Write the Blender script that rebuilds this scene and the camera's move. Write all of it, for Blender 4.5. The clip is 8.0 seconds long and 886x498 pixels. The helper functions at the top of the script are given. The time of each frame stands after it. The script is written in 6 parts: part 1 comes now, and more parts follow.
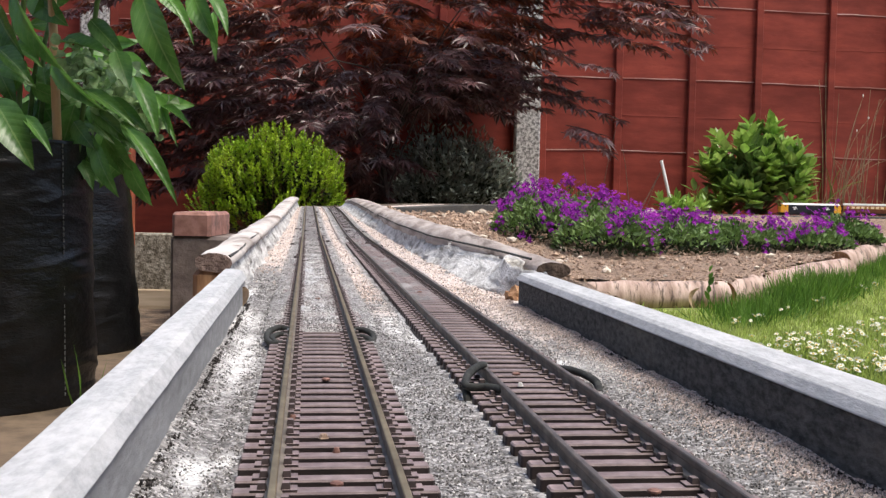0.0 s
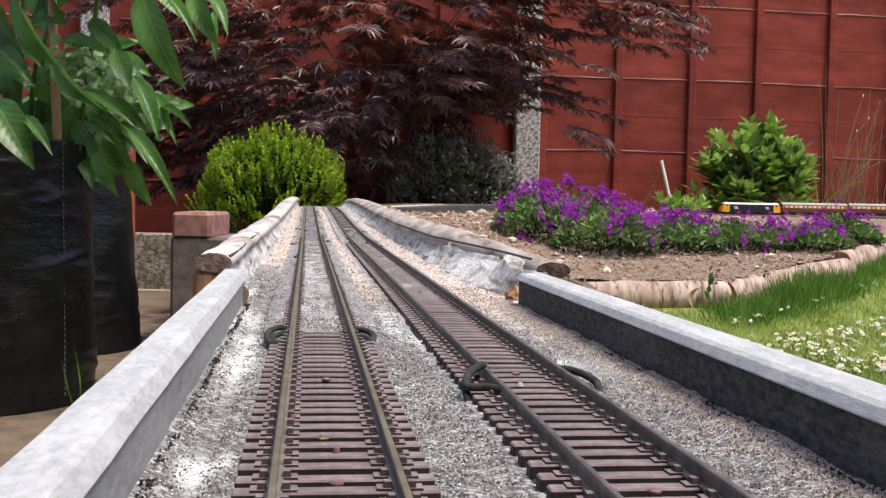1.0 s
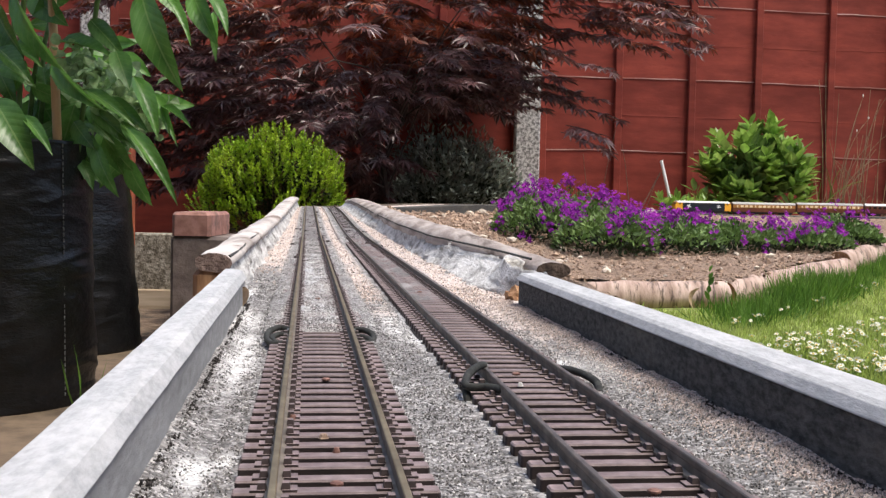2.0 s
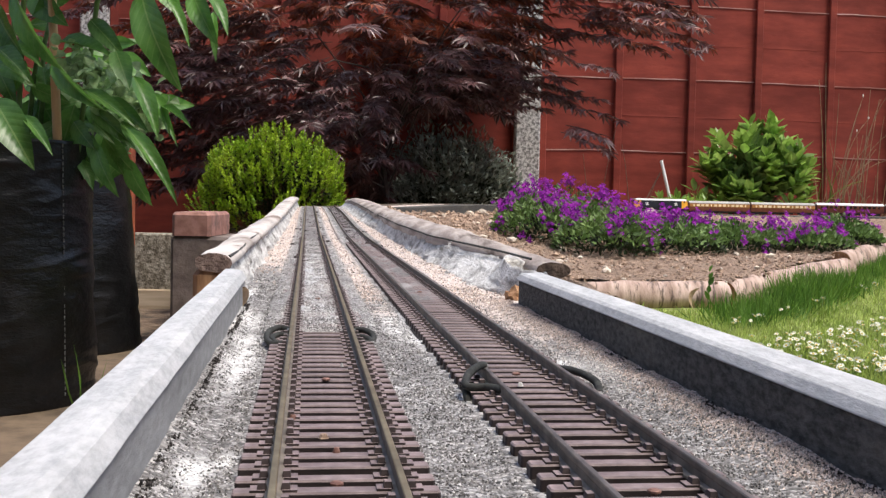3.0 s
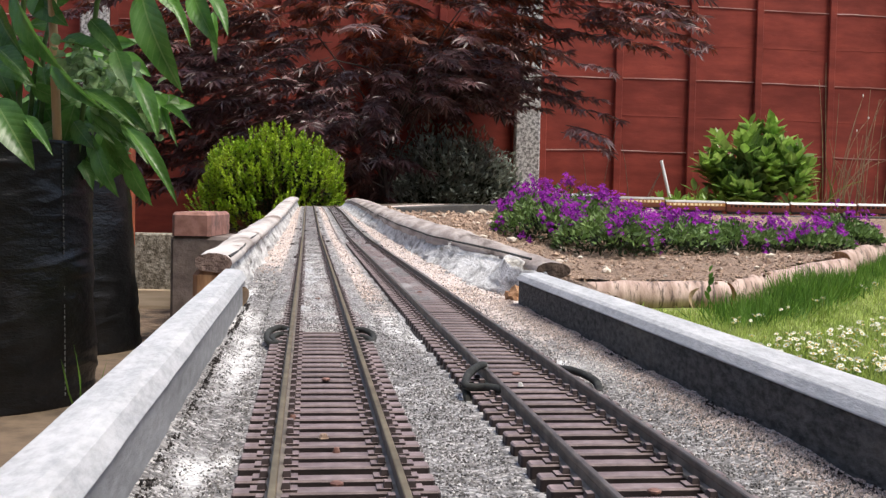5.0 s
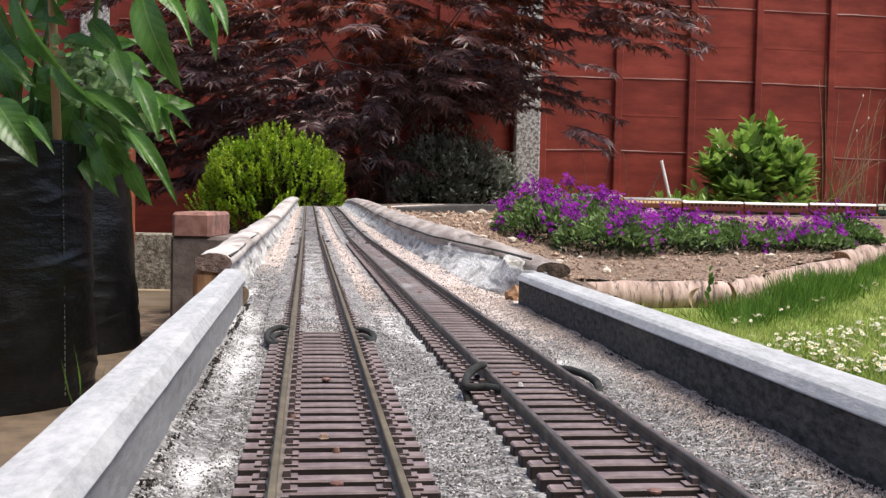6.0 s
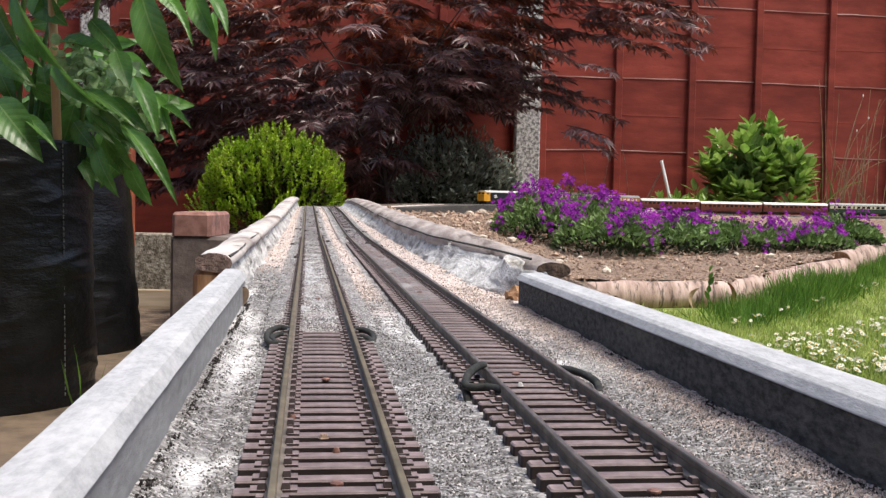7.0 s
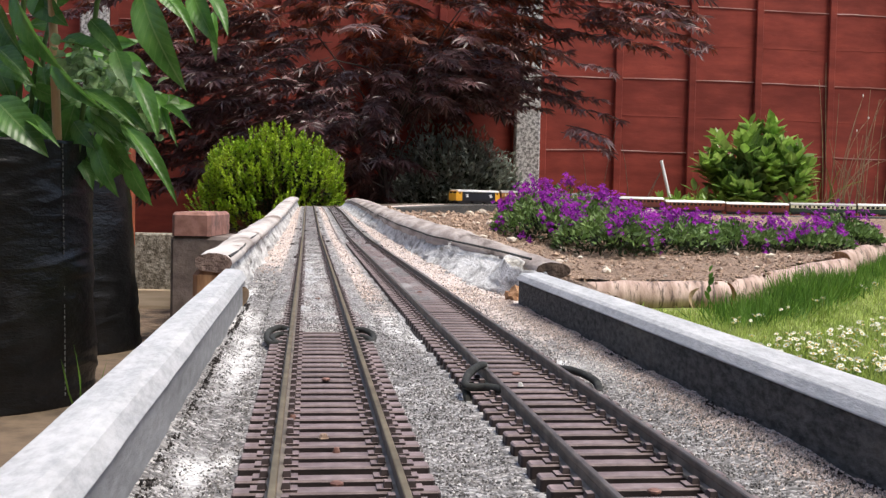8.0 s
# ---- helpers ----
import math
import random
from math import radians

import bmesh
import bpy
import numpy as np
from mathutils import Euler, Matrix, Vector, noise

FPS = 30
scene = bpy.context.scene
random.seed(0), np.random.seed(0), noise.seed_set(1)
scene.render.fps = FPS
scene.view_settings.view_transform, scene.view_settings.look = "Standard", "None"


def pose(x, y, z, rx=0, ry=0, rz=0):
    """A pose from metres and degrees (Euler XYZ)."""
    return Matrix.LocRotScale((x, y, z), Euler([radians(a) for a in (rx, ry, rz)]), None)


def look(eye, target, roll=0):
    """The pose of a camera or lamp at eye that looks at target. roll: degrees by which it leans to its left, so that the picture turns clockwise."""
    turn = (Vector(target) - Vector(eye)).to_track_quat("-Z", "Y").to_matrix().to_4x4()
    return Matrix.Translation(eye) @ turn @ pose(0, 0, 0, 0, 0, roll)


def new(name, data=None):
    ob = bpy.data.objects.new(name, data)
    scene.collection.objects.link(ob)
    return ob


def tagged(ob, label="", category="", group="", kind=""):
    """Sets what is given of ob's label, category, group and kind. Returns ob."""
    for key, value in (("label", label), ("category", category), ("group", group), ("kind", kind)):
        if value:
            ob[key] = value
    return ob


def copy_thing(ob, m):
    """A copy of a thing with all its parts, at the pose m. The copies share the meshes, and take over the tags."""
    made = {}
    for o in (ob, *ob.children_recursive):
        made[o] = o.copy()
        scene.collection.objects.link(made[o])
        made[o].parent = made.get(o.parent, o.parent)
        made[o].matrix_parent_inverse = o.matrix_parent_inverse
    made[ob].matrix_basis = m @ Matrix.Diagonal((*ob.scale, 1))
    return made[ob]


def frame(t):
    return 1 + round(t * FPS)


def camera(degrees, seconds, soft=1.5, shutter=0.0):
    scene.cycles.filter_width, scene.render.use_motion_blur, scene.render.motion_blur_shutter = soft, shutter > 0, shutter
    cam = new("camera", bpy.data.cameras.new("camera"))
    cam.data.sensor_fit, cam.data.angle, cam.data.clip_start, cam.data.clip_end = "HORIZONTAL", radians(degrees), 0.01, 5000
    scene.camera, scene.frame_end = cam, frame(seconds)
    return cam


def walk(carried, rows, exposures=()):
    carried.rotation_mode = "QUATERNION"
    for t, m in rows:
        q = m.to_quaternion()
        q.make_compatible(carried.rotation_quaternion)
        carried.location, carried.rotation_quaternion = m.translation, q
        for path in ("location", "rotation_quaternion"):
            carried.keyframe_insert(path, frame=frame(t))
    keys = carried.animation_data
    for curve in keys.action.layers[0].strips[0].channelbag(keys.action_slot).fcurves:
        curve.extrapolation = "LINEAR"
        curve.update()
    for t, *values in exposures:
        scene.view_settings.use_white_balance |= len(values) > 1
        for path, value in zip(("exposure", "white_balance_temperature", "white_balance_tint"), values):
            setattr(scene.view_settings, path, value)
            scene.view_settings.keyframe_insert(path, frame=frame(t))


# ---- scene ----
H = 0.0435                      # lens above the ballast, metres
cam = camera(44.85, 8.0, soft=1.35)
EYE = look((0, 0, H), (0, 1, H - 88 / 1900), 1.2)
walk(cam, [(0.0, EYE), (8.0, EYE)], exposures=[(0.0, 0.76, 6480, 9), (8.0, 0.76, 6480, 9)])

# ---- light: bright, thinly overcast midday ----
world = bpy.data.worlds.new("sky")
scene.world = world
world.use_nodes = True
wn = world.node_tree
sky = wn.nodes.new("ShaderNodeTexSky")
sky.sky_type, sky.sun_disc = "NISHITA", False
sky.sun_elevation, sky.sun_rotation = radians(66), radians(118)
sky.air_density, sky.dust_density = 1.0, 3.0
wn.nodes["Background"].inputs["Strength"].default_value = 0.15
wn.links.new(sky.outputs[0], wn.nodes["Background"].inputs["Color"])
sun = new("sun", bpy.data.lights.new("sun", "SUN"))
sun.data.energy, sun.data.angle, sun.data.color = 2.2, radians(22), (1.0, 0.93, 0.83)
sun.matrix_world = look((1.4, -0.75, 4.0), (0, 0, 0))


# ---- materials ----
def ramp(nt, fac, stops):
    n = nt.nodes.new("ShaderNodeValToRGB")
    e = n.color_ramp.elements
    while len(e) < len(stops):
        e.new(0.5)
    for el, (p, c) in zip(e, stops):
        el.position, el.color = p, (*c, 1)
    nt.links.new(fac, n.inputs[0])
    return n.outputs[0]


def noise_of(nt, scale, detail=4.0, rough=0.6, stretch=None, vec="Object"):
    n = nt.nodes.new("ShaderNodeTexNoise")
    n.inputs["Scale"].default_value, n.inputs["Detail"].default_value, n.inputs["Roughness"].default_value = scale, detail, rough
    tc = nt.nodes.new("ShaderNodeTexCoord")
    out = tc.outputs[vec]
    if stretch:
        mp = nt.nodes.new("ShaderNodeMapping")
        mp.inputs["Scale"].default_value = stretch
        nt.links.new(out, mp.inputs[0])
        out = mp.outputs[0]
    nt.links.new(out, n.inputs["Vector"])
    return n.outputs["Fac"]


def mix(nt, fac, a, b, kind="MIX"):
    n = nt.nodes.new("ShaderNodeMix")
    n.data_type, n.blend_type = "RGBA", kind
    for sock, v in ((n.inputs[0], fac), (n.inputs[6], a), (n.inputs[7], b)):
        if isinstance(v, (int, float)):
            sock.default_value = v
        elif isinstance(v, tuple):
            sock.default_value = (*v, 1)
        else:
            nt.links.new(v, sock)
    return n.outputs[2]


def material(name, dark, light, scale, rough=0.8, metal=0.0, bump=0.3, bump_scale=None, depth=0.001, stain=None, stain_scale=None,
             stain_at=(0.5, 0.65), vary=0.0, stretch=None, spread=(0.35, 0.65), through_light=0.0, spec=0.5, stain_stretch=None):
    m = bpy.data.materials.new(name)
    m.use_nodes = True
    nt = m.node_tree
    b = nt.nodes["Principled BSDF"]
    col = ramp(nt, noise_of(nt, scale, stretch=stretch), [(spread[0], dark), (spread[1], light)])
    if stain:
        f = ramp(nt, noise_of(nt, stain_scale or scale / 6, 5.0, 0.65, stretch=stain_stretch), [(stain_at[0], (0, 0, 0)), (stain_at[1], (1, 1, 1))])
        col = mix(nt, f, col, stain)
    if vary:
        geo, obj = nt.nodes.new("ShaderNodeNewGeometry"), nt.nodes.new("ShaderNodeObjectInfo")
        add = nt.nodes.new("ShaderNodeMath")
        add.operation = "ADD"
        nt.links.new(geo.outputs["Random Per Island"], add.inputs[0])
        nt.links.new(obj.outputs["Random"], add.inputs[1])
        fr = nt.nodes.new("ShaderNodeMath")
        fr.operation = "FRACT"
        nt.links.new(add.outputs[0], fr.inputs[0])
        v = ramp(nt, fr.outputs[0], [(0, (1 - vary,) * 3), (1, (1 + vary,) * 3)])
        col = mix(nt, 1.0, col, v, "MULTIPLY")
    nt.links.new(col, b.inputs["Base Color"])
    b.inputs["Roughness"].default_value, b.inputs["Metallic"].default_value = rough, metal
    b.inputs["Specular IOR Level"].default_value = spec
    if bump:
        bp = nt.nodes.new("ShaderNodeBump")
        bp.inputs["Strength"].default_value, bp.inputs["Distance"].default_value = bump, depth
        nt.links.new(noise_of(nt, bump_scale or scale * 2, 6.0, 0.65, stretch=stretch), bp.inputs["Height"])
        nt.links.new(bp.outputs[0], b.inputs["Normal"])
    if through_light:
        tr = nt.nodes.new("ShaderNodeBsdfTranslucent")
        nt.links.new(col, tr.inputs[0])
        sh = nt.nodes.new("ShaderNodeMixShader")
        sh.inputs[0].default_value = through_light
        nt.links.new(b.outputs[0], sh.inputs[1])
        nt.links.new(tr.outputs[0], sh.inputs[2])
        nt.links.new(sh.outputs[0], nt.nodes["Material Output"].inputs["Surface"])
    return m


M = dict(
    # near-black: kerb dirt, and the shade painted between sleepers
    dirt=material("dirt_and_gap_shade", (0.012, 0.010, 0.009), (0.04, 0.032, 0.03), 500, 0.95, bump=0.8, depth=0.0006),
    earth=material("earth", (0.10, 0.065, 0.04), (0.24, 0.17, 0.115), 40, 0.95, bump=0.8, bump_scale=120, depth=0.01, stain=(0.06, 0.045, 0.03), stain_scale=7),
    soil=material("soil", (0.19, 0.12, 0.082), (0.56, 0.40, 0.295), 75, 0.95, bump=1.0, bump_scale=130, depth=0.02, stain=(0.42, 0.32, 0.24), stain_scale=18, stain_at=(0.55, 0.72), spread=(0.3, 0.7)),
    pebble=material("pebble", (0.38, 0.30, 0.23), (0.7, 0.62, 0.52), 60, 0.85, bump=0.3, vary=0.3),
    clod=material("clod", (0.24, 0.16, 0.115), (0.52, 0.38, 0.28), 90, 0.95, bump=0.8, depth=0.003, vary=0.3),
    lawn=material("lawn_soil", (0.14, 0.17, 0.04), (0.28, 0.31, 0.10), 30, 0.95, bump=0.6, depth=0.01),
    grass=material("grass", (0.26, 0.36, 0.06), (0.48, 0.56, 0.17), 9, 0.6, bump=0, vary=0.35, through_light=0.35),
    grass_long=material("grass_long", (0.075, 0.18, 0.02), (0.19, 0.33, 0.055), 12, 0.55, bump=0, vary=0.35, through_light=0.35),
    straw=material("straw", (0.22, 0.15, 0.08), (0.42, 0.32, 0.19), 30, 0.8, bump=0.1, vary=0.25),
    ballast=None,
    grit=material("grit", (0.085, 0.08, 0.079), (0.25, 0.238, 0.233), 700, 0.9, bump=0.3, depth=0.0002, vary=0.6),
    grit_pale=material("grit_pale", (0.40, 0.39, 0.385), (0.68, 0.665, 0.655), 500, 0.9, bump=0.3, depth=0.0002, vary=0.25),
    sand=material("sand_grain", (0.46, 0.365, 0.315), (0.72, 0.61, 0.545), 400, 0.9, bump=0, vary=0.35),
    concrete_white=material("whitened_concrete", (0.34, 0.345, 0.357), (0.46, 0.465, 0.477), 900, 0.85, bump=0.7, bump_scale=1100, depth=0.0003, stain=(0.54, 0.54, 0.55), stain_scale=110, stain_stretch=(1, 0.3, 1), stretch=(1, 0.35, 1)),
    # dark concrete; on the right kerb's face it carries the shade as colour
    concrete_dark=material("dark_concrete", (0.038, 0.037, 0.036), (0.115, 0.111, 0.105), 800, 0.85, bump=0.8, bump_scale=600, depth=0.0008, spec=0.2, stain=(0.135, 0.125, 0.11), stain_scale=70, stain_at=(0.56, 0.74), stretch=(1, 0.4, 1), stain_stretch=(1, 0.3, 1)),
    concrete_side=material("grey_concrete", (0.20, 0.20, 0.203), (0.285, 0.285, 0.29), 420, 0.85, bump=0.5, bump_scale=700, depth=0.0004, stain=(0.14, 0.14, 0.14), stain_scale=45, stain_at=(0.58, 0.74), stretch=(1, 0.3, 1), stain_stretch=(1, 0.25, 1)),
    mortar=material("whitewashed_mortar", (0.28, 0.268, 0.256), (0.66, 0.648, 0.632), 130, 0.92, bump=1.0, bump_scale=320, depth=0.002, stain=(0.19, 0.175, 0.16), stain_scale=60, stain_at=(0.54, 0.66), spread=(0.34, 0.56), stretch=(1, 0.30, 1), stain_stretch=(1, 0.25, 1)),
    infill_pale=material("pale_infill", (0.16, 0.16, 0.163), (0.64, 0.64, 0.65), 900, 0.88, bump=0.9, bump_scale=900, depth=0.0008, stain=(0.62, 0.61, 0.61), stain_scale=70, stain_at=(0.50, 0.66), spread=(0.40, 0.60), stain_stretch=(1, 0.3, 1)),
    infill_dark=material("dark_infill", (0.085, 0.081, 0.081), (0.25, 0.235, 0.232), 500, 0.88, bump=0.8, bump_scale=800, depth=0.0008, stain=(0.36, 0.34, 0.335), stain_scale=45, stain_at=(0.54, 0.72), stain_stretch=(1, 0.3, 1), spec=0.2),
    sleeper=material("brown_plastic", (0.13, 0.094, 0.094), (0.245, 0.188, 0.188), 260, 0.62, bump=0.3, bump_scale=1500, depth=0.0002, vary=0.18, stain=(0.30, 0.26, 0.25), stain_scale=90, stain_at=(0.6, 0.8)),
    # near-black sides of the sleepers: shade on upright faces put into the colour
    sleeper_side=material("brown_plastic_shaded", (0.020, 0.013, 0.013), (0.045, 0.03, 0.03), 260, 0.7, bump=0.2, depth=0.0002),
    rail_side=material("weathered_rail", (0.11, 0.094, 0.078), (0.235, 0.20, 0.165), 200, 0.6, 0.25, bump=0.2, depth=0.0002),
    rail_top=material("brassy_rail_head", (0.24, 0.19, 0.115), (0.42, 0.34, 0.21), 150, 0.42, 0.75, bump=0.1, depth=0.0001),
    rail_dark=material("dull_rail_head", (0.14, 0.122, 0.108), (0.29, 0.25, 0.215), 150, 0.40, 0.7, bump=0.1, depth=0.0001),
    wire=material("grey_wire", (0.020, 0.021, 0.019), (0.05, 0.05, 0.046), 500, 0.75, bump=0.4, depth=0.0002, spec=0.25),
    solder=material("solder", (0.16, 0.16, 0.155), (0.3, 0.3, 0.29), 500, 0.4, 0.6, bump=0.3, depth=0.0003),
    pin=material("rusty_pin", (0.13, 0.06, 0.045), (0.27, 0.15, 0.12), 700, 0.7, 0.3, bump=0.4, depth=0.0002),
    bark=material("weathered_bark", (0.36, 0.315, 0.29), (0.66, 0.61, 0.575), 60, 0.9, bump=0.9, bump_scale=110, depth=0.0025, stain=(0.20, 0.15, 0.125), stain_scale=55, stain_at=(0.54, 0.64), stretch=(1, 0.16, 1), stain_stretch=(1, 0.2, 1)),
    bark_brown=material("brown_bark", (0.24, 0.195, 0.175), (0.50, 0.44, 0.405), 80, 0.9, bump=0.8, bump_scale=200, depth=0.002, stain=(0.10, 0.075, 0.062), stain_scale=60, stain_at=(0.56, 0.68), stretch=(1, 0.18, 1), stain_stretch=(1, 0.2, 1)),
    cut_wood=material("cut_wood", (0.18, 0.085, 0.04), (0.44, 0.25, 0.13), 160, 0.85, bump=0.5, depth=0.001, stretch=(1, 1, 0.15)),
    stump=material("weathered_log_end", (0.15, 0.10, 0.085), (0.36, 0.26, 0.22), 300, 0.95, bump=1.0, depth=0.002),
    rendered=material("buff_render", (0.26, 0.2, 0.15), (0.38, 0.31, 0.25), 6, 0.9, bump=0.4, depth=0.004),
    log_end=material("cracked_log_end", (0.045, 0.03, 0.025), (0.17, 0.12, 0.095), 160, 0.95, bump=1.0, depth=0.003),
    birch=material("birch_bark", (0.30, 0.20, 0.155), (0.58, 0.435, 0.37), 16, 0.75, bump=0.4, bump_scale=90, depth=0.002, stain=(0.11, 0.075, 0.06), stain_scale=24, stain_at=(0.53, 0.62), stain_stretch=(3.2, 0.7, 0.7), stretch=(3.0, 0.8, 0.8)),
    fence=material("red_fence_stain", (0.175, 0.028, 0.018), (0.285, 0.050, 0.032), 7, 0.8, bump=0.5, bump_scale=22, depth=0.003, stretch=(0.6, 1, 2.0), vary=0.10, stain=(0.135, 0.019, 0.012), stain_scale=3.2, stain_at=(0.48, 0.75), stain_stretch=(0.5, 1, 1.6), spec=0.3),
    fence_edge=material("bare_board_edge", (0.20, 0.04, 0.028), (0.58, 0.36, 0.31), 14, 0.85, bump=0.3, stretch=(0.2, 1, 1)),
    post=material("exposed_aggregate", (0.16, 0.15, 0.14), (0.62, 0.6, 0.57), 75, 0.9, bump=0.9, bump_scale=120, depth=0.006, spread=(0.4, 0.6)),
    pebbledash=material("pebbled_concrete", (0.14, 0.115, 0.08), (0.42, 0.37, 0.29), 90, 0.9, bump=0.9, bump_scale=140, depth=0.006, spread=(0.38, 0.62)),
    brick=material("red_brick", (0.24, 0.115, 0.09), (0.40, 0.21, 0.175), 45, 0.9, bump=0.5, bump_scale=250, depth=0.001, stain=(0.13, 0.085, 0.075), stain_scale=18),
    block=material("brown_block", (0.11, 0.085, 0.075), (0.22, 0.175, 0.16), 30, 0.9, bump=0.6, bump_scale=160, depth=0.002, stain=(0.34, 0.31, 0.28), stain_scale=12, stain_at=(0.6, 0.8)),
    timber=material("sawn_timber", (0.42, 0.32, 0.21), (0.62, 0.5, 0.36), 18, 0.8, bump=0.3, stretch=(0.3, 1, 4)),
    patio=material("earthy_paving", (0.085, 0.06, 0.036), (0.19, 0.135, 0.088), 16, 0.9, bump=0.6, depth=0.003, stain=(0.17, 0.12, 0.08), stain_scale=6),
    bag=material("black_polythene", (0.004, 0.0042, 0.0046), (0.008, 0.0082, 0.0087), 30, 0.34, bump=0.4, bump_scale=9, depth=0.02, spec=0.34, stretch=(0.8, 0.8, 1.8), stain=(0.014, 0.014, 0.015), stain_scale=14),
    stitch=material("seam_thread", (0.10, 0.10, 0.10), (0.22, 0.22, 0.22), 300, 0.8, bump=0.2),
    cane=material("bamboo_cane", (0.40, 0.24, 0.12), (0.58, 0.38, 0.21), 40, 0.6, bump=0.2, stretch=(1, 1, 0.3)),
    post_wood=material("orange_stained_wood", (0.22, 0.05, 0.02), (0.36, 0.09, 0.035), 20, 0.7, bump=0.3, stretch=(1, 1, 0.3)),
    # pale green of the small leaves, with sky sheen put into it
    pale_sheen_leaf=material("pale_sheen_leaf", (0.17, 0.31, 0.10), (0.38, 0.52, 0.26), 1.6, 0.42, bump=0.4, bump_scale=40, depth=0.003, vary=0.35, through_light=0.35),
    big_leaf=material("broad_leaf", (0.065, 0.155, 0.03), (0.145, 0.26, 0.075), 2.2, 0.36, bump=0.4, bump_scale=60, depth=0.003, vary=0.25, through_light=0.4),
    big_stem=material("green_stem", (0.05, 0.11, 0.02), (0.11, 0.19, 0.05), 40, 0.6, bump=0.1),
    box_leaf=material("box_leaf", (0.17, 0.30, 0.014), (0.42, 0.56, 0.045), 14, 0.5, bump=0, vary=0.4, through_light=0.4),
    # near-black leaf: shade inside bushes and low in cushions put into colour
    leaf_shade=material("shaded_inner_leaf", (0.012, 0.022, 0.006), (0.03, 0.05, 0.012), 14, 0.8, bump=0.3, vary=0.3),
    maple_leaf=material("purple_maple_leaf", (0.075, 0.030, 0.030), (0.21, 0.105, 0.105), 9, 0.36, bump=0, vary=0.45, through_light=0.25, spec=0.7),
    # lit copy of the maple leaf: sunlight through it put into the colour
    maple_red=material("sunlit_maple_leaf", (0.16, 0.036, 0.018), (0.34, 0.10, 0.052), 9, 0.40, bump=0, vary=0.4, through_light=0.28, spec=0.6),
    maple_wood=material("maple_bark", (0.035, 0.024, 0.02), (0.075, 0.055, 0.048), 60, 0.8, bump=0.4),
    grey_leaf=material("grey_green_leaf", (0.13, 0.155, 0.12), (0.38, 0.42, 0.35), 9, 0.7, bump=0, vary=0.45, through_light=0.15),
    laurel_leaf=material("glossy_laurel_leaf", (0.15, 0.29, 0.04), (0.36, 0.52, 0.13), 9, 0.34, bump=0, vary=0.4, through_light=0.35),
    twig=material("brown_twig", (0.10, 0.055, 0.035), (0.22, 0.13, 0.09), 60, 0.8, bump=0.3),
    mat_leaf=material("mat_leaf", (0.07, 0.14, 0.03), (0.19, 0.29, 0.085), 20, 0.6, bump=0, vary=0.4, through_light=0.3),
    petal=material("purple_petal", (0.13, 0.007, 0.185), (0.38, 0.040, 0.43), 30, 0.8, bump=0, vary=0.5, through_light=0.35, spec=0.15),
    daisy=material("white_petal", (0.7, 0.7, 0.62), (0.85, 0.85, 0.8), 60, 0.7, bump=0, through_light=0.25),
    daisy_eye=material("yellow_eye", (0.6, 0.4, 0.03), (0.75, 0.55, 0.06), 200, 0.8, bump=0.2),
    white_paint=material("white_paint", (0.72, 0.72, 0.70), (0.82, 0.82, 0.80), 30, 0.5, bump=0.1),
    leaf_litter=material("dead_leaf", (0.36, 0.23, 0.13), (0.62, 0.46, 0.31), 60, 0.8, bump=0.3, vary=0.2, through_light=0.2),
    roof_white=material("white_roof", (0.74, 0.74, 0.72), (0.82, 0.82, 0.80), 40, 0.45, bump=0.05),
    roof_grey=material("grey_roof", (0.34, 0.33, 0.31), (0.42, 0.41, 0.39), 40, 0.55, bump=0.05),
    cream=material("cream_paint", (0.36, 0.17, 0.045), (0.42, 0.21, 0.06), 50, 0.4, bump=0.03),
    pale_cream=material("pale_cream_paint", (0.62, 0.60, 0.38), (0.68, 0.66, 0.44), 50, 0.4, bump=0.03),
    umber=material("umber_paint", (0.13, 0.035, 0.012), (0.17, 0.05, 0.018), 50, 0.4, bump=0.03),
    maroon=material("maroon_paint", (0.10, 0.022, 0.014), (0.14, 0.032, 0.02), 50, 0.4, bump=0.03),
    rail_blue=material("dark_blue_paint", (0.006, 0.009, 0.016), (0.010, 0.015, 0.026), 50, 0.4, bump=0.03),
    yellow=material("yellow_paint", (0.75, 0.36, 0.02), (0.82, 0.42, 0.03), 50, 0.45, bump=0.03),
    green_paint=material("green_paint", (0.02, 0.045, 0.025), (0.03, 0.06, 0.035), 50, 0.4, bump=0.03),
    black=material("black_underframe", (0.010, 0.010, 0.010), (0.028, 0.027, 0.026), 80, 0.7, bump=0.2),
    pane_dark=material("dark_glazing", (0.015, 0.013, 0.012), (0.03, 0.027, 0.025), 50, 0.12, bump=0),
    # bright cream panes: the glow of the coach windows put into colour
    pane_lit=material("glow_coloured_glazing", (0.84, 0.68, 0.40), (0.92, 0.78, 0.52), 60, 0.2, bump=0),
    wheel=material("wheel_steel", (0.06, 0.055, 0.05), (0.13, 0.12, 0.11), 100, 0.45, 0.6, bump=0),
)


# spills of lime on the ballast: metres to the right, metres up the line, half widths
LIME = [(-0.0165, 0.285, 0.0055, 0.060), (-0.0165, 0.163, 0.0032, 0.014), (-0.0125, 0.174, 0.0022, 0.008), (-0.0200, 0.365, 0.0065, 0.050),
        (0.0290, 0.370, 0.0055, 0.060), (0.0345, 0.325, 0.0050, 0.030), (0.0685, 0.272, 0.0040, 0.022), (0.0870, 0.520, 0.0080, 0.100), (-0.0240, 0.470, 0.0040, 0.050)]
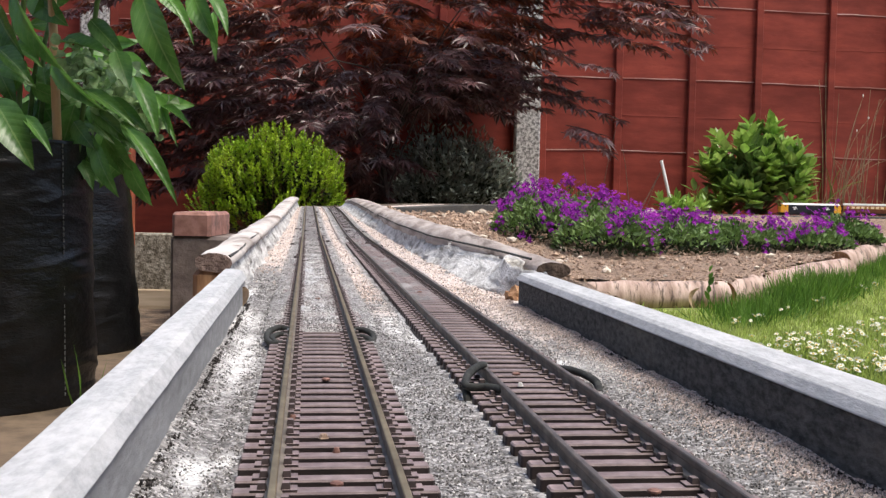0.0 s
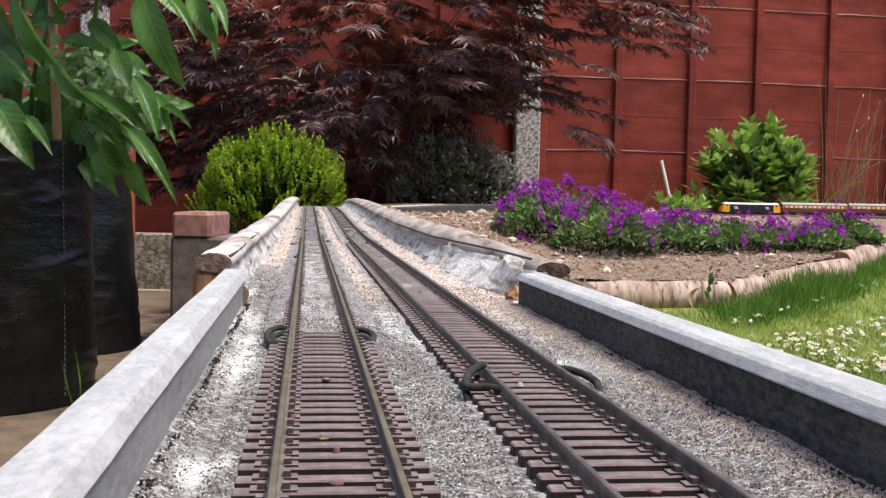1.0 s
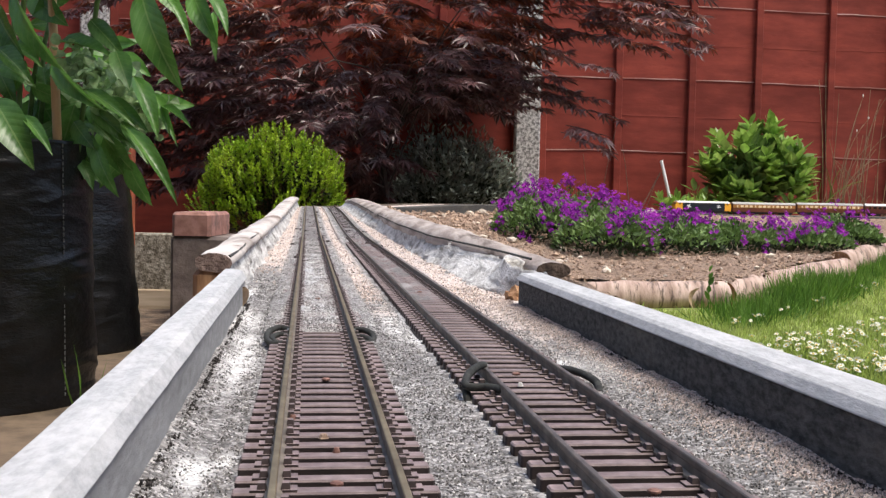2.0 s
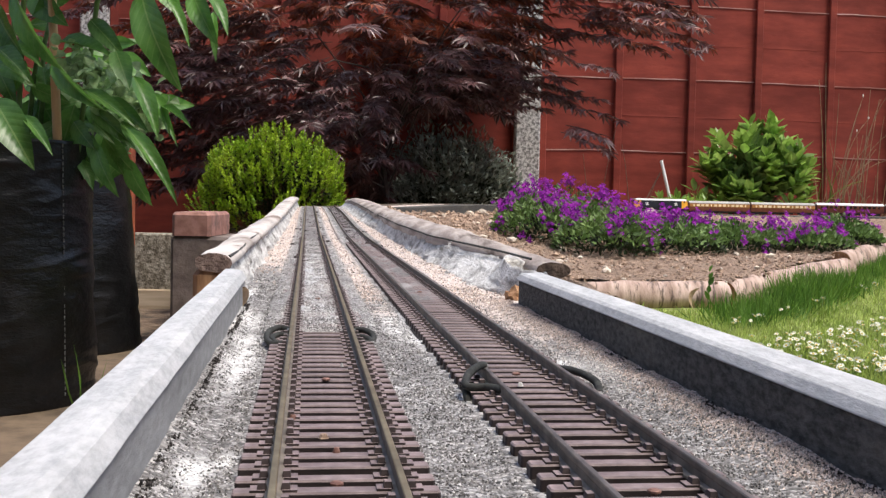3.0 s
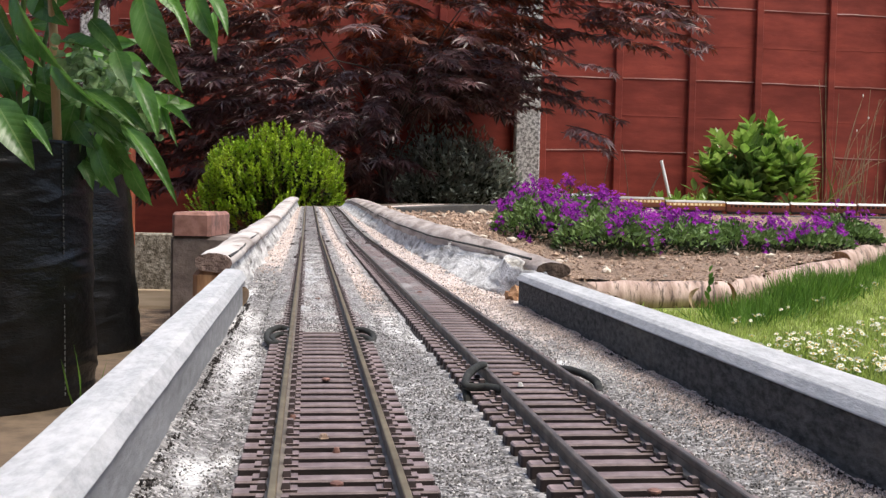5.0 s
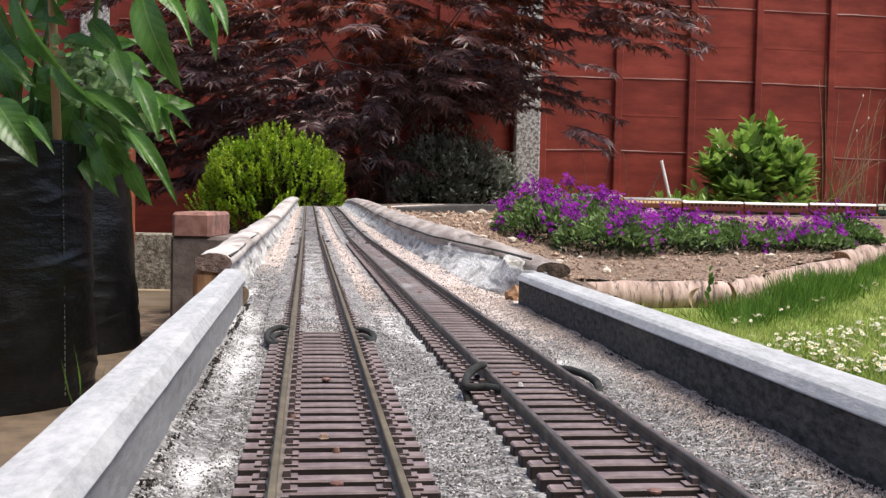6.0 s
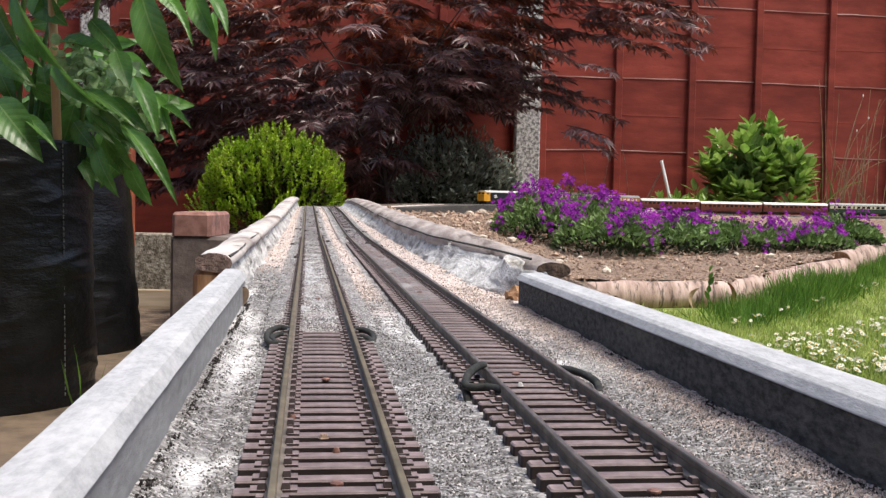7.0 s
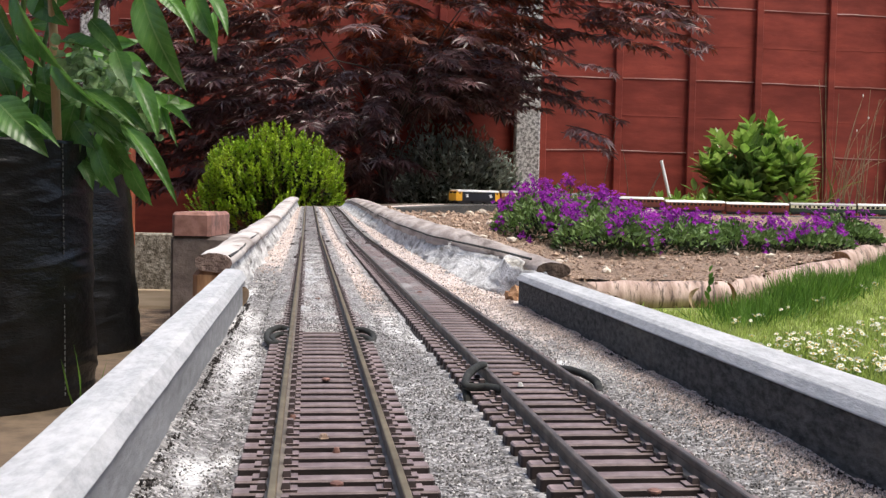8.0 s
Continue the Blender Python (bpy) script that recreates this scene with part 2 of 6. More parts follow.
SAND_FROM = [(-0.02, 0.62), (0.02, 0.40), (0.05, 0.38), (0.07, 0.31)]     # where the beige sand begins, across the bed


def ballast_material():
    # grey granite chippings, whitened by lime in spills, under beige sand further along the line
    m = bpy.data.materials.new("grit_bed")
    m.use_nodes = True
    nt = m.node_tree
    b = nt.nodes["Principled BSDF"]

    def maths(op, a, c=0.0, d=0.0):
        n = nt.nodes.new("ShaderNodeMath")
        n.operation = op
        for sock, v in zip(n.inputs, (a, c, d)):
            if isinstance(v, (int, float)):
                sock.default_value = v
            else:
                nt.links.new(v, sock)
        return n.outputs[0]

    def smooth(val, lo, hi, to=1.0):
        n = nt.nodes.new("ShaderNodeMapRange")
        n.interpolation_type = "SMOOTHSTEP"
        nt.links.new(val, n.inputs[0])
        n.inputs[1].default_value, n.inputs[2].default_value, n.inputs[4].default_value = lo, hi, to
        return n.outputs[0]
    tc = nt.nodes.new("ShaderNodeTexCoord")
    sep = nt.nodes.new("ShaderNodeSeparateXYZ")
    nt.links.new(tc.outputs["Object"], sep.inputs[0])
    u = maths("MULTIPLY_ADD", sep.outputs[0], 0.99201, maths("MULTIPLY", sep.outputs[1], 0.12616))
    v = maths("MULTIPLY_ADD", sep.outputs[1], 0.99201, maths("MULTIPLY", sep.outputs[0], -0.12616))

    def chips(scale):
        n = nt.nodes.new("ShaderNodeTexVoronoi")
        n.inputs["Scale"].default_value = scale
        nt.links.new(tc.outputs["Object"], n.inputs["Vector"])
        sp = nt.nodes.new("ShaderNodeSeparateColor")
        nt.links.new(n.outputs["Color"], sp.inputs[0])
        return sp.outputs[0], n.outputs["Distance"]
    tone, dist = chips(1450)
    fine = noise_of(nt, 900, 3.0, 0.7)
    base = maths("ADD", maths("MULTIPLY", tone, 0.62), maths("MULTIPLY_ADD", noise_of(nt, 70, 4.0, 0.65), 0.5, maths("MULTIPLY_ADD", fine, 0.3, -0.27)))
    col = ramp(nt, base, [(0.10, (0.075, 0.071, 0.071)), (0.42, (0.185, 0.177, 0.175)), (0.62, (0.31, 0.297, 0.293)), (0.82, (0.56, 0.545, 0.54))])
    # lime
    lime = None
    for u0, v0, ru, rv in LIME:
        du, dv = maths("DIVIDE", maths("SUBTRACT", u, u0), ru), maths("DIVIDE", maths("SUBTRACT", v, v0), rv)
        r = maths("SQRT", maths("ADD", maths("MULTIPLY", du, du), maths("MULTIPLY", dv, dv)))
        lime = r if lime is None else maths("MINIMUM", lime, r)
    ragged = maths("MULTIPLY_ADD", noise_of(nt, 120, 6.0, 0.75, stretch=(1, 0.5, 1)), 2.6, maths("MULTIPLY_ADD", tone, 0.5, -1.55))
    spill = maths("SUBTRACT", 1.0, smooth(maths("ADD", lime, ragged), 0.15, 1.05, 0.9))
    spill = maths("SUBTRACT", spill, 0.1)
    stray = smooth(noise_of(nt, 46, 6.0, 0.75, stretch=(1, 0.6, 1)), 0.57, 0.66, 0.55)
    white = ramp(nt, fine, [(0.35, (0.44, 0.435, 0.435)), (0.58, (0.84, 0.835, 0.835))])
    col = mix(nt, maths("MAXIMUM", spill, stray), col, white)
    # sand, kept off both tracks
    sand = ramp(nt, maths("MULTIPLY_ADD", tone, 0.45, maths("MULTIPLY", fine, 0.55)), [(0.28, (0.36, 0.285, 0.25)), (0.48, (0.58, 0.485, 0.44)), (0.70, (0.74, 0.66, 0.62))])
    start = ramp(nt, maths("MULTIPLY_ADD", u, 5.0, 0.25), [(0.25 + 5 * a, (c, c, c)) for a, c in SAND_FROM])
    reach = maths("ADD", maths("SUBTRACT", v, start), maths("MULTIPLY_ADD", noise_of(nt, 34, 5.0, 0.7, stretch=(1, 0.5, 1)), 0.7, -0.35))
    far = smooth(reach, -0.03, 0.12)
    outer = smooth(maths("ABSOLUTE", maths("SUBTRACT", u, 0.0047)), 0.014, 0.021)
    inner = smooth(maths("ABSOLUTE", maths("SUBTRACT", u, 0.0491)), 0.014, 0.020)
    patchy = smooth(noise_of(nt, 60, 5.0, 0.7, stretch=(1, 0.4, 1)), 0.30, 0.50)
    sandy = maths("MULTIPLY", maths("MULTIPLY", far, patchy), maths("MULTIPLY", outer, inner))
    foot = maths("MULTIPLY", smooth(maths("MULTIPLY_ADD", noise_of(nt, 90, 4.0), 0.008, u), 0.0765, 0.0845, 0.8), smooth(tone, 0.25, 0.5))
    col = mix(nt, maths("MAXIMUM", sandy, foot), col, sand)
    nt.links.new(col, b.inputs["Base Color"])
    b.inputs["Roughness"].default_value = 0.92
    bp = nt.nodes.new("ShaderNodeBump")
    bp.inputs["Strength"].default_value, bp.inputs["Distance"].default_value = 0.8, 0.0006
    nt.links.new(maths("SUBTRACT", fine, maths("MULTIPLY", dist, 0.6)), bp.inputs["Height"])
    nt.links.new(bp.outputs[0], b.inputs["Normal"])
    return m


def lime_at(u, v):
    r = min(math.hypot((u - a) / ru, (v - c) / rv) for a, c, ru, rv in LIME)
    return max(0.0, 1.1 - r)


def sand_from(u):
    for (a, c), (b, d) in zip(SAND_FROM, SAND_FROM[1:]):
        if u < b:
            return c + (d - c) * min(max((u - a) / (b - a), 0), 1)
    return SAND_FROM[-1][1]


M["ballast"] = ballast_material()


def leaf_material():
    # broad leaf with a pale midrib and side veins, in the leaf's own space: x across, y along
    m = material("veined_leaf", (0.055, 0.16, 0.022), (0.125, 0.28, 0.055), 3.0, 0.34, bump=0, vary=0.28)
    nt = m.node_tree
    b = nt.nodes["Principled BSDF"]
    base = b.inputs["Base Color"].links[0].from_socket
    tc, sep = nt.nodes.new("ShaderNodeTexCoord"), nt.nodes.new("ShaderNodeSeparateXYZ")
    nt.links.new(tc.outputs["Object"], sep.inputs[0])

    def maths(op, a, c=0.0, d=0.0):
        n = nt.nodes.new("ShaderNodeMath")
        n.operation = op
        for sock, v in zip(n.inputs, (a, c, d)):
            if isinstance(v, (int, float)):
                sock.default_value = v
            else:
                nt.links.new(v, sock)
        return n.outputs[0]
    ax = maths("ABSOLUTE", sep.outputs[0])
    v = maths("MULTIPLY_ADD", ax, -0.9, sep.outputs[1])
    wave = maths("SINE", maths("MULTIPLY", v, 62.0))
    vein = maths("POWER", maths("MULTIPLY_ADD", wave, 0.5, 0.5), 14.0)
    rib = maths("LESS_THAN", ax, 0.012)
    col = mix(nt, maths("MULTIPLY", maths("MAXIMUM", maths("MULTIPLY", vein, 0.35), rib), 0.40), base, (0.30, 0.42, 0.15))
    nt.links.new(col, b.inputs["Base Color"])
    bp = nt.nodes.new("ShaderNodeBump")
    bp.inputs["Strength"].default_value, bp.inputs["Distance"].default_value = 0.07, 0.004
    nt.links.new(maths("MULTIPLY", wave, -1.0), bp.inputs["Height"])
    nt.links.new(bp.outputs[0], b.inputs["Normal"])
    tr = nt.nodes.new("ShaderNodeBsdfTranslucent")
    nt.links.new(col, tr.inputs[0])
    sh = nt.nodes.new("ShaderNodeMixShader")
    sh.inputs[0].default_value = 0.4
    nt.links.new(b.outputs[0], sh.inputs[1])
    nt.links.new(tr.outputs[0], sh.inputs[2])
    nt.links.new(sh.outputs[0], nt.nodes["Material Output"].inputs["Surface"])
    return m


M["big_leaf"] = leaf_material()


# ---- mesh helpers ----
class Geo:
    """Collects vertices and faces of one mesh."""

    def __init__(self):
        self.v, self.f, self.m = [], [], []

    def add(self, verts, faces, m=0):
        n = len(self.v)
        self.v.extend(verts)
        self.f.extend([tuple(i + n for i in f) for f in faces])
        self.m.extend(m if isinstance(m, list) else [m] * len(faces))

    def box(self, size, at=(0, 0, 0), turn=None, m=0, bevel=0.0, taper=1.0):
        x, y, z = (s / 2 for s in size)
        if bevel:
            b = bevel
            ring = [(-x + b, -y), (x - b, -y), (x, -y + b), (x, y - b), (x - b, y), (-x + b, y), (-x, y - b), (-x, -y + b)]
            inner = [(math.copysign(max(abs(p) - b * 0.7, 0), p), math.copysign(max(abs(q) - b * 0.7, 0), q)) for p, q in ring]
            vs = [(p, q, -z) for p, q in ring] + [(p * taper, q * taper, z - b) for p, q in ring] + [(p * taper, q * taper, z) for p, q in inner]
            fs = [tuple(range(7, -1, -1)), tuple(range(16, 24))]
            for k in range(2):
                fs += [(k * 8 + i, k * 8 + (i + 1) % 8, k * 8 + 8 + (i + 1) % 8, k * 8 + 8 + i) for i in range(8)]
        else:
            vs = [(-x, -y, -z), (x, -y, -z), (x, y, -z), (-x, y, -z), (-x * taper, -y * taper, z), (x * taper, -y * taper, z), (x * taper, y * taper, z), (-x * taper, y * taper, z)]
            fs = [(3, 2, 1, 0), (4, 5, 6, 7), (0, 1, 5, 4), (1, 2, 6, 5), (2, 3, 7, 6), (3, 0, 4, 7)]
        a = Vector(at)
        self.add([tuple((turn @ Vector(p) if turn else Vector(p)) + a) for p in vs], fs, m)

    def tube(self, pts, radii, seg=8, m=0, cap_m=None, wobble=0.0, rate=30, flat=1.0):
        pts = [Vector(p) for p in pts]
        base, n = [], len(pts)
        side = None
        for i, p in enumerate(pts):
            d = (pts[min(i + 1, n - 1)] - pts[max(i - 1, 0)]).normalized()
            if side is None:
                side = d.cross(Vector((0, 0, 1)) if abs(d.z) < 0.9 else Vector((1, 0, 0))).normalized()
            side = (side - d * side.dot(d)).normalized()
            up = side.cross(d)
            for k in range(seg):
                a = 2 * math.pi * k / seg
                r = radii[i] * (1 + wobble * (noise.noise(p * rate + Vector((math.cos(a), math.sin(a), 0)) * 1.3)))
                base.append(tuple(p + side * math.cos(a) * r + up * math.sin(a) * r * flat))
        fs = [(i * seg + k, i * seg + (k + 1) % seg, (i + 1) * seg + (k + 1) % seg, (i + 1) * seg + k) for i in range(n - 1) for k in range(seg)]
        self.add(base, fs, m)
        self.add(base[:seg], [tuple(range(seg - 1, -1, -1))], m if cap_m is None else cap_m)
        self.add(base[-seg:], [tuple(range(seg))], m if cap_m is None else cap_m)

    def sweep(self, pts, section, m=0):
        """section: (across to the right, up) corners; pts: (place, right) along the way."""
        k = len(section)
        vs = [tuple(Vector(p) + Vector(r) * a + Vector((0, 0, h))) for p, r in pts for a, h in section]
        fs = [(i * k + j, (i + 1) * k + j, (i + 1) * k + (j + 1) % k, i * k + (j + 1) % k) for i in range(len(pts) - 1) for j in range(k)]
        fs += [tuple(range(k)), tuple(range(len(vs) - 1, len(vs) - k - 1, -1))]
        self.add(vs, fs, m)


def link(name, geo, mats, parent=None, label="", smooth=False):
    me = bpy.data.meshes.new(name)
    me.from_pydata(geo.v, [], geo.f)
    for m in (mats if isinstance(mats, (list, tuple)) else [mats]):
        me.materials.append(m)
    me.polygons.foreach_set("material_index", geo.m)
    if smooth:
        me.polygons.foreach_set("use_smooth", [True] * len(geo.f))
    me.update()
    ob = new(name, me)
    ob.parent = parent
    return tagged(ob, label)


def outward(ob):
    bm = bmesh.new()
    bm.from_mesh(ob.data)
    bmesh.ops.recalc_face_normals(bm, faces=bm.faces)
    bm.to_mesh(ob.data)
    bm.free()
    return ob


def empty(name, at=(0, 0, 0)):
    ob = new(name)
    ob.location = at
    ob.empty_display_size = 0.02
    return ob


def turn_to(d, roll=0.0):
    """Rotation with its y axis along d and z as far up as it goes."""
    d = Vector(d).normalized()
    x = d.cross(Vector((0, 0, 1)))
    x = x.normalized() if x.length > 1e-4 else Vector((1, 0, 0))
    z = x.cross(d)
    m = Matrix((x, d, z)).transposed()
    return m @ Matrix.Rotation(roll, 3, "Y")


LEAF = dict(
    oval=([(0, 0, 0), (0.28, 0.3, 0.05), (0.30, 0.6, 0.04), (0, 1, -0.04), (-0.30, 0.6, 0.04), (-0.28, 0.3, 0.05), (0, 0.5, -0.02)],
          [(0, 1, 6), (1, 2, 6), (2, 3, 6), (3, 4, 6), (4, 5, 6), (5, 0, 6)]),
    small=([(0, 0, 0), (0.3, 0.5, 0.06), (0, 1, 0), (-0.3, 0.5, 0.06)], [(0, 1, 2), (0, 2, 3)]),
    needle=([(0, 0, 0), (0.11, 0.5, 0.03), (0, 1, 0), (-0.11, 0.5, 0.03)], [(0, 1, 2), (0, 2, 3)]),
    blade=([(-0.03, 0, 0), (0.03, 0, 0), (0.025, 0.55, 0.05), (-0.025, 0.55, 0.05), (0, 1, 0.18)], [(0, 1, 2, 3), (3, 2, 4)]),
)


def palmate():
    # seven pointed lobes round the stalk, each a narrow kite
    vs, fs = [(0, 0, 0)], []
    for ang, ln in ((-115, 0.34), (-72, 0.62), (-34, 0.88), (0, 1.0), (34, 0.88), (72, 0.62), (115, 0.34)):
        a = radians(ang)
        d, s = Vector((math.sin(a), math.cos(a), 0)), Vector((math.cos(a), -math.sin(a), 0))
        n = len(vs)
        vs += [tuple(d * ln * 0.45 + s * ln * 0.12 + Vector((0, 0, 0.02))), tuple(d * ln + Vector((0, 0, -0.12 * ln))), tuple(d * ln * 0.45 - s * ln * 0.12 + Vector((0, 0, 0.02)))]
        fs += [(0, n, n + 1, n + 2)]
    return vs, fs


LEAF["palmate"] = palmate()


def leaf(geo, kind, at, d, size, roll=0.0, m=0, wide=1.0):
    vs, fs = LEAF[kind]
    t = turn_to(d, roll) * size
    a = Vector(at)
    geo.add([tuple(a + t @ Vector((x * wide, y, z))) for x, y, z in vs], fs, m)


def rand_dir(rng, up=0.3):
    d = Vector((rng.gauss(0, 1), rng.gauss(0, 1), rng.gauss(up, 0.7)))
    return d.normalized()


# ---- the line of the tracks ----
AHEAD = Vector((-0.12616, 0.99201, 0))
RIGHT = Vector((0.99201, 0.12616, 0))


def along(u, v, z=0.0):
    """u metres to the right of the lens, v metres up the line, z above the ballast."""
    return RIGHT * u + AHEAD * v + Vector((0, 0, z))


OUTER_U, INNER_U = 0.0047, 0.0491
BACK_A, BACK_B = Vector((0.0995, 4.751, 0)), Vector((1.705, 4.372, 0))   # the outer track along the fence
BACK_DIR = (BACK_B - BACK_A).normalized()
BACK_RIGHT = Vector((BACK_DIR.y, -BACK_DIR.x, 0))


def corner():
    # where the two straights of the outer track would meet, and how far along each
    p, d, q, e = along(OUTER_U, 0), AHEAD, BACK_A, BACK_DIR
    den = d.x * e.y - d.y * e.x
    w = q - p
    return p + d * ((w.x * e.y - w.y * e.x) / den)


CORNER = corner()
TURN = math.acos(AHEAD.dot(BACK_DIR))
S1 = 2.35                                              # length up to the curve
TANGENT = (CORNER - along(OUTER_U, 0)).length - S1
CURVE_R = TANGENT / math.tan(TURN / 2)
S2 = S1 + CURVE_R * TURN                               # and to its end
CENTRE = along(OUTER_U, 0) + AHEAD * S1 + RIGHT * CURVE_R


def ease(t):
    t = min(max(t, 0.0), 1.0)
    return t * t * (3 - 2 * t)


def lift(s):
    """The line climbs to a crest at the start of the curve and falls again along the fence."""
    climb = 0.0185 * ease((s - 0.95) / 1.25) - 0.004 * ease((s - 2.30) / 0.4) + 0.009 * ease((s - 2.9) / 0.7)
    return climb * (1 - ease((s - 4.2) / 0.95)) + 0.005 * ease((s - 5.1) / 0.5)


def on_line(s, off=0.0, z=0.0):
    """Place, heading and right hand at s metres along the outer track, off metres to its right."""
    if s < S1:
        p, d = along(OUTER_U, 0) + AHEAD * s, AHEAD
    elif s < S2:
        a = (s - S1) / CURVE_R
        d = (Matrix.Rotation(-a, 3, "Z") @ AHEAD)
        r = Vector((d.y, -d.x, 0))
        p = CENTRE - r * CURVE_R
    else:
        d = BACK_DIR
        p = CENTRE - BACK_RIGHT * CURVE_R + BACK_DIR * (s - S2)
    r = Vector((d.y, -d.x, 0))
    return p + r * off + Vector((0, 0, z + lift(s))), d, r


S_END = S2 + 2.4
GAP = INNER_U - OUTER_U


def inner_off(s):
    """The inner track from the outer one."""
    return GAP


def edge_off(s):
    """Right-hand side of the bed, from the outer track."""
    return 0.0938 + 0.06 * ease((s - 2.3) / 1.0)


def call(off, s):
    return off(s) if callable(off) else off


def stations(s0, s1, step=0.04):
    out, s = [], s0
    while s < s1:
        out.append(s)
        s += step if s1 > S1 and S1 - 0.1 < s < S2 + 0.1 else step * 2.5
    return out + [s1]


# ---- ground ----
def lawn_z(x, y):
    return -0.20 + 0.064 * (y - 2.0) + 0.006 * noise.noise(Vector((x * 3, y * 3, 0)))


def edge_x(y):
    """x of the right-hand border of the track bed."""
    r = CURVE_R - 0.165
    if y < CENTRE.y - 0.2:
        return along(0.117, y / 0.992).x
    return CENTRE.x - math.sqrt(max(r * r - max(y - CENTRE.y, 0) ** 2, 0))


def soil_z(x, y):
    k = min(max((y - 2.25) / 2.5, 0), 1)
    low = -0.135 + 0.115 * k * (2 - k)
    p = Vector((x, y, 0))
    rough = 0.006 * noise.noise(p * 9) + 0.004 * noise.noise(p * 31)
    if y > CENTRE.y:
        d = (p - CENTRE).length
        if d > CURVE_R + 0.05:
            return low + rough
        s = CURVE_R - 0.165 - d
    else:
        s = x - edge_x(y)
    s = max(s, -0.05)
    near = math.exp(-(max(s, 0) / 0.22) ** 1.6)
    z = low + (0.004 + (lift(y) if y < S1 else 0.0185 - 0.0175 * ease((y - S1) / 0.5)) - low) * near
    z -= max(0.012 - s, 0) * 4.0
    return z + rough


def sheet(name, x0, x1, y0, y1, step, height, mat, keep=None):
    nx, ny = int((x1 - x0) / step) + 1, int((y1 - y0) / step) + 1
    g = Geo()
    vs = [(x0 + i * step, y0 + j * step, height(x0 + i * step, y0 + j * step)) for j in range(ny) for i in range(nx)]
    fs = []
    for j in range(ny - 1):
        for i in range(nx - 1):
            cx, cy = x0 + (i + 0.5) * step, y0 + (j + 0.5) * step
            if keep is None or keep(cx, cy):
                fs.append((j * nx + i, j * nx + i + 1, (j + 1) * nx + i + 1, (j + 1) * nx + i))
    g.add(vs, fs)
    return link(name, g, mat, smooth=True)


def log_line(x):
    """y of the row of birch logs between bed and lawn."""
    if x < 0.62:
        return 2.27 + 0.12 * max(x - 0.27, 0)
    if x < 1.06:
        return 2.31 + (x - 0.62) * 1.2
    return 2.838 + (x - 1.06) * 1.5


def grounds():
    g = Geo()
    g.box((400, 400, 0.4), (0, 150, -0.515))
    tagged(link("ground", g, M["earth"]), "bare brown earth of the garden", "ground", kind="structure")
    lawn = sheet("lawn", 0.12, 4.0, -1.0, 5.2, 0.05, lawn_z, M["lawn"], lambda x, y: y < log_line(x) + 0.12)
    tagged(lawn, "short green lawn dotted with daisies", "lawn", kind="structure")
    soil = sheet("flower_bed_soil", -0.9, 3.2, 0.48, 5.3, 0.02, soil_z, M["soil"], lambda x, y: x > along(0.105, y / 0.992).x and (y > log_line(x) + (0.06 if x < 0.62 else 0.045) or (x < 0.20 and y > 2.0) or x < edge_x(y) + 0.03))
    tagged(soil, "dry crumbly brown soil of the flower bed", "soil", kind="structure")
    left = sheet("border_soil", -3.2, 0.2, 2.3, 5.4, 0.06, lambda x, y: -0.13 + 0.03 * min(max((y - 2.6), 0), 1) + 0.015 * noise.noise(Vector((x * 5, y * 5, 3))), M["earth"],
                 lambda x, y: -0.245 * y < x < along(-0.05, y).x)
    tagged(left, "dark soil under the shrubs", "soil", kind="structure")
    g = Geo()
    g.box((2.2, 3.2, 0.06), (-1.42, 0.65, -0.297), m=0)
    tagged(link("paving", g, M["patio"]), "worn earthy paving beside the track", "paving", kind="structure")


# ---- track bed ----
LEFT_U, RIGHT_U = -0.031, 0.092


def bed():
    g = Geo()
    a = LEFT_U - OUTER_U - 0.006
    pts, k = [], 0
    ss = stations(-0.12, S_END, 0.04)
    for s in ss:
        p, d, r = on_line(s)
        b = edge_off(s)
        g.v += [tuple(p + r * x + Vector((0, 0, z))) for x, z in ((a, 0), (b, 0), (b, -0.10), (a, -0.10))]
    fs = [(i * 4 + j, i * 4 + 4 + j, i * 4 + 4 + (j + 1) % 4, i * 4 + (j + 1) % 4) for i in range(len(ss) - 1) for j in range(4)]
    n = len(g.v)
    g.add([], [(f[0] - n, f[1] - n, f[2] - n, f[3] - n) for f in fs] + [(-n, 1 - n, 2 - n, 3 - n), (-1, -2, -3, -4)])
    tagged(outward(link("track_bed", g, M["concrete_side"])), "grey concrete viaduct slab carrying the tracks", "track bed", kind="structure")
    # grit surface, slightly uneven
    g = Geo()
    n, rows = 46, []
    ss = [i * 0.004 for i in range(20, 150)] + [0.6 + i * 0.02 for i in range(int((S_END - 0.6) / 0.02))]
    for s in ss:
        p, d, r = on_line(s)
        for k in range(n):
            b = edge_off(s)
            off = a + 0.002 + (b - a - 0.004) * k / (n - 1)
            q = p + r * off
            u = off + OUTER_U
            bank = 0.003 * (min(max((u - 0.071) / 0.010, 0), 1) + min(max((-0.0165 - u) / 0.006, 0), 1)) * min(max((0.47 - s) / 0.05, 0), 1)
            h = 0.0009 * noise.noise(q * 60) + 0.0006 * noise.noise(q * 210) + bank
            rows.append((q.x, q.y, p.z + 0.0008 + h))
    fs = [(j * n + i, j * n + i + 1, (j + 1) * n + i + 1, (j + 1) * n + i) for j in range(len(ss) - 1) for i in range(n - 1)]
    g.add(rows, fs)
    tagged(link("grit_ballast", g, M["ballast"], smooth=True), "grey and whitish grit ballast with beige sand", "ballast", kind="stuff")


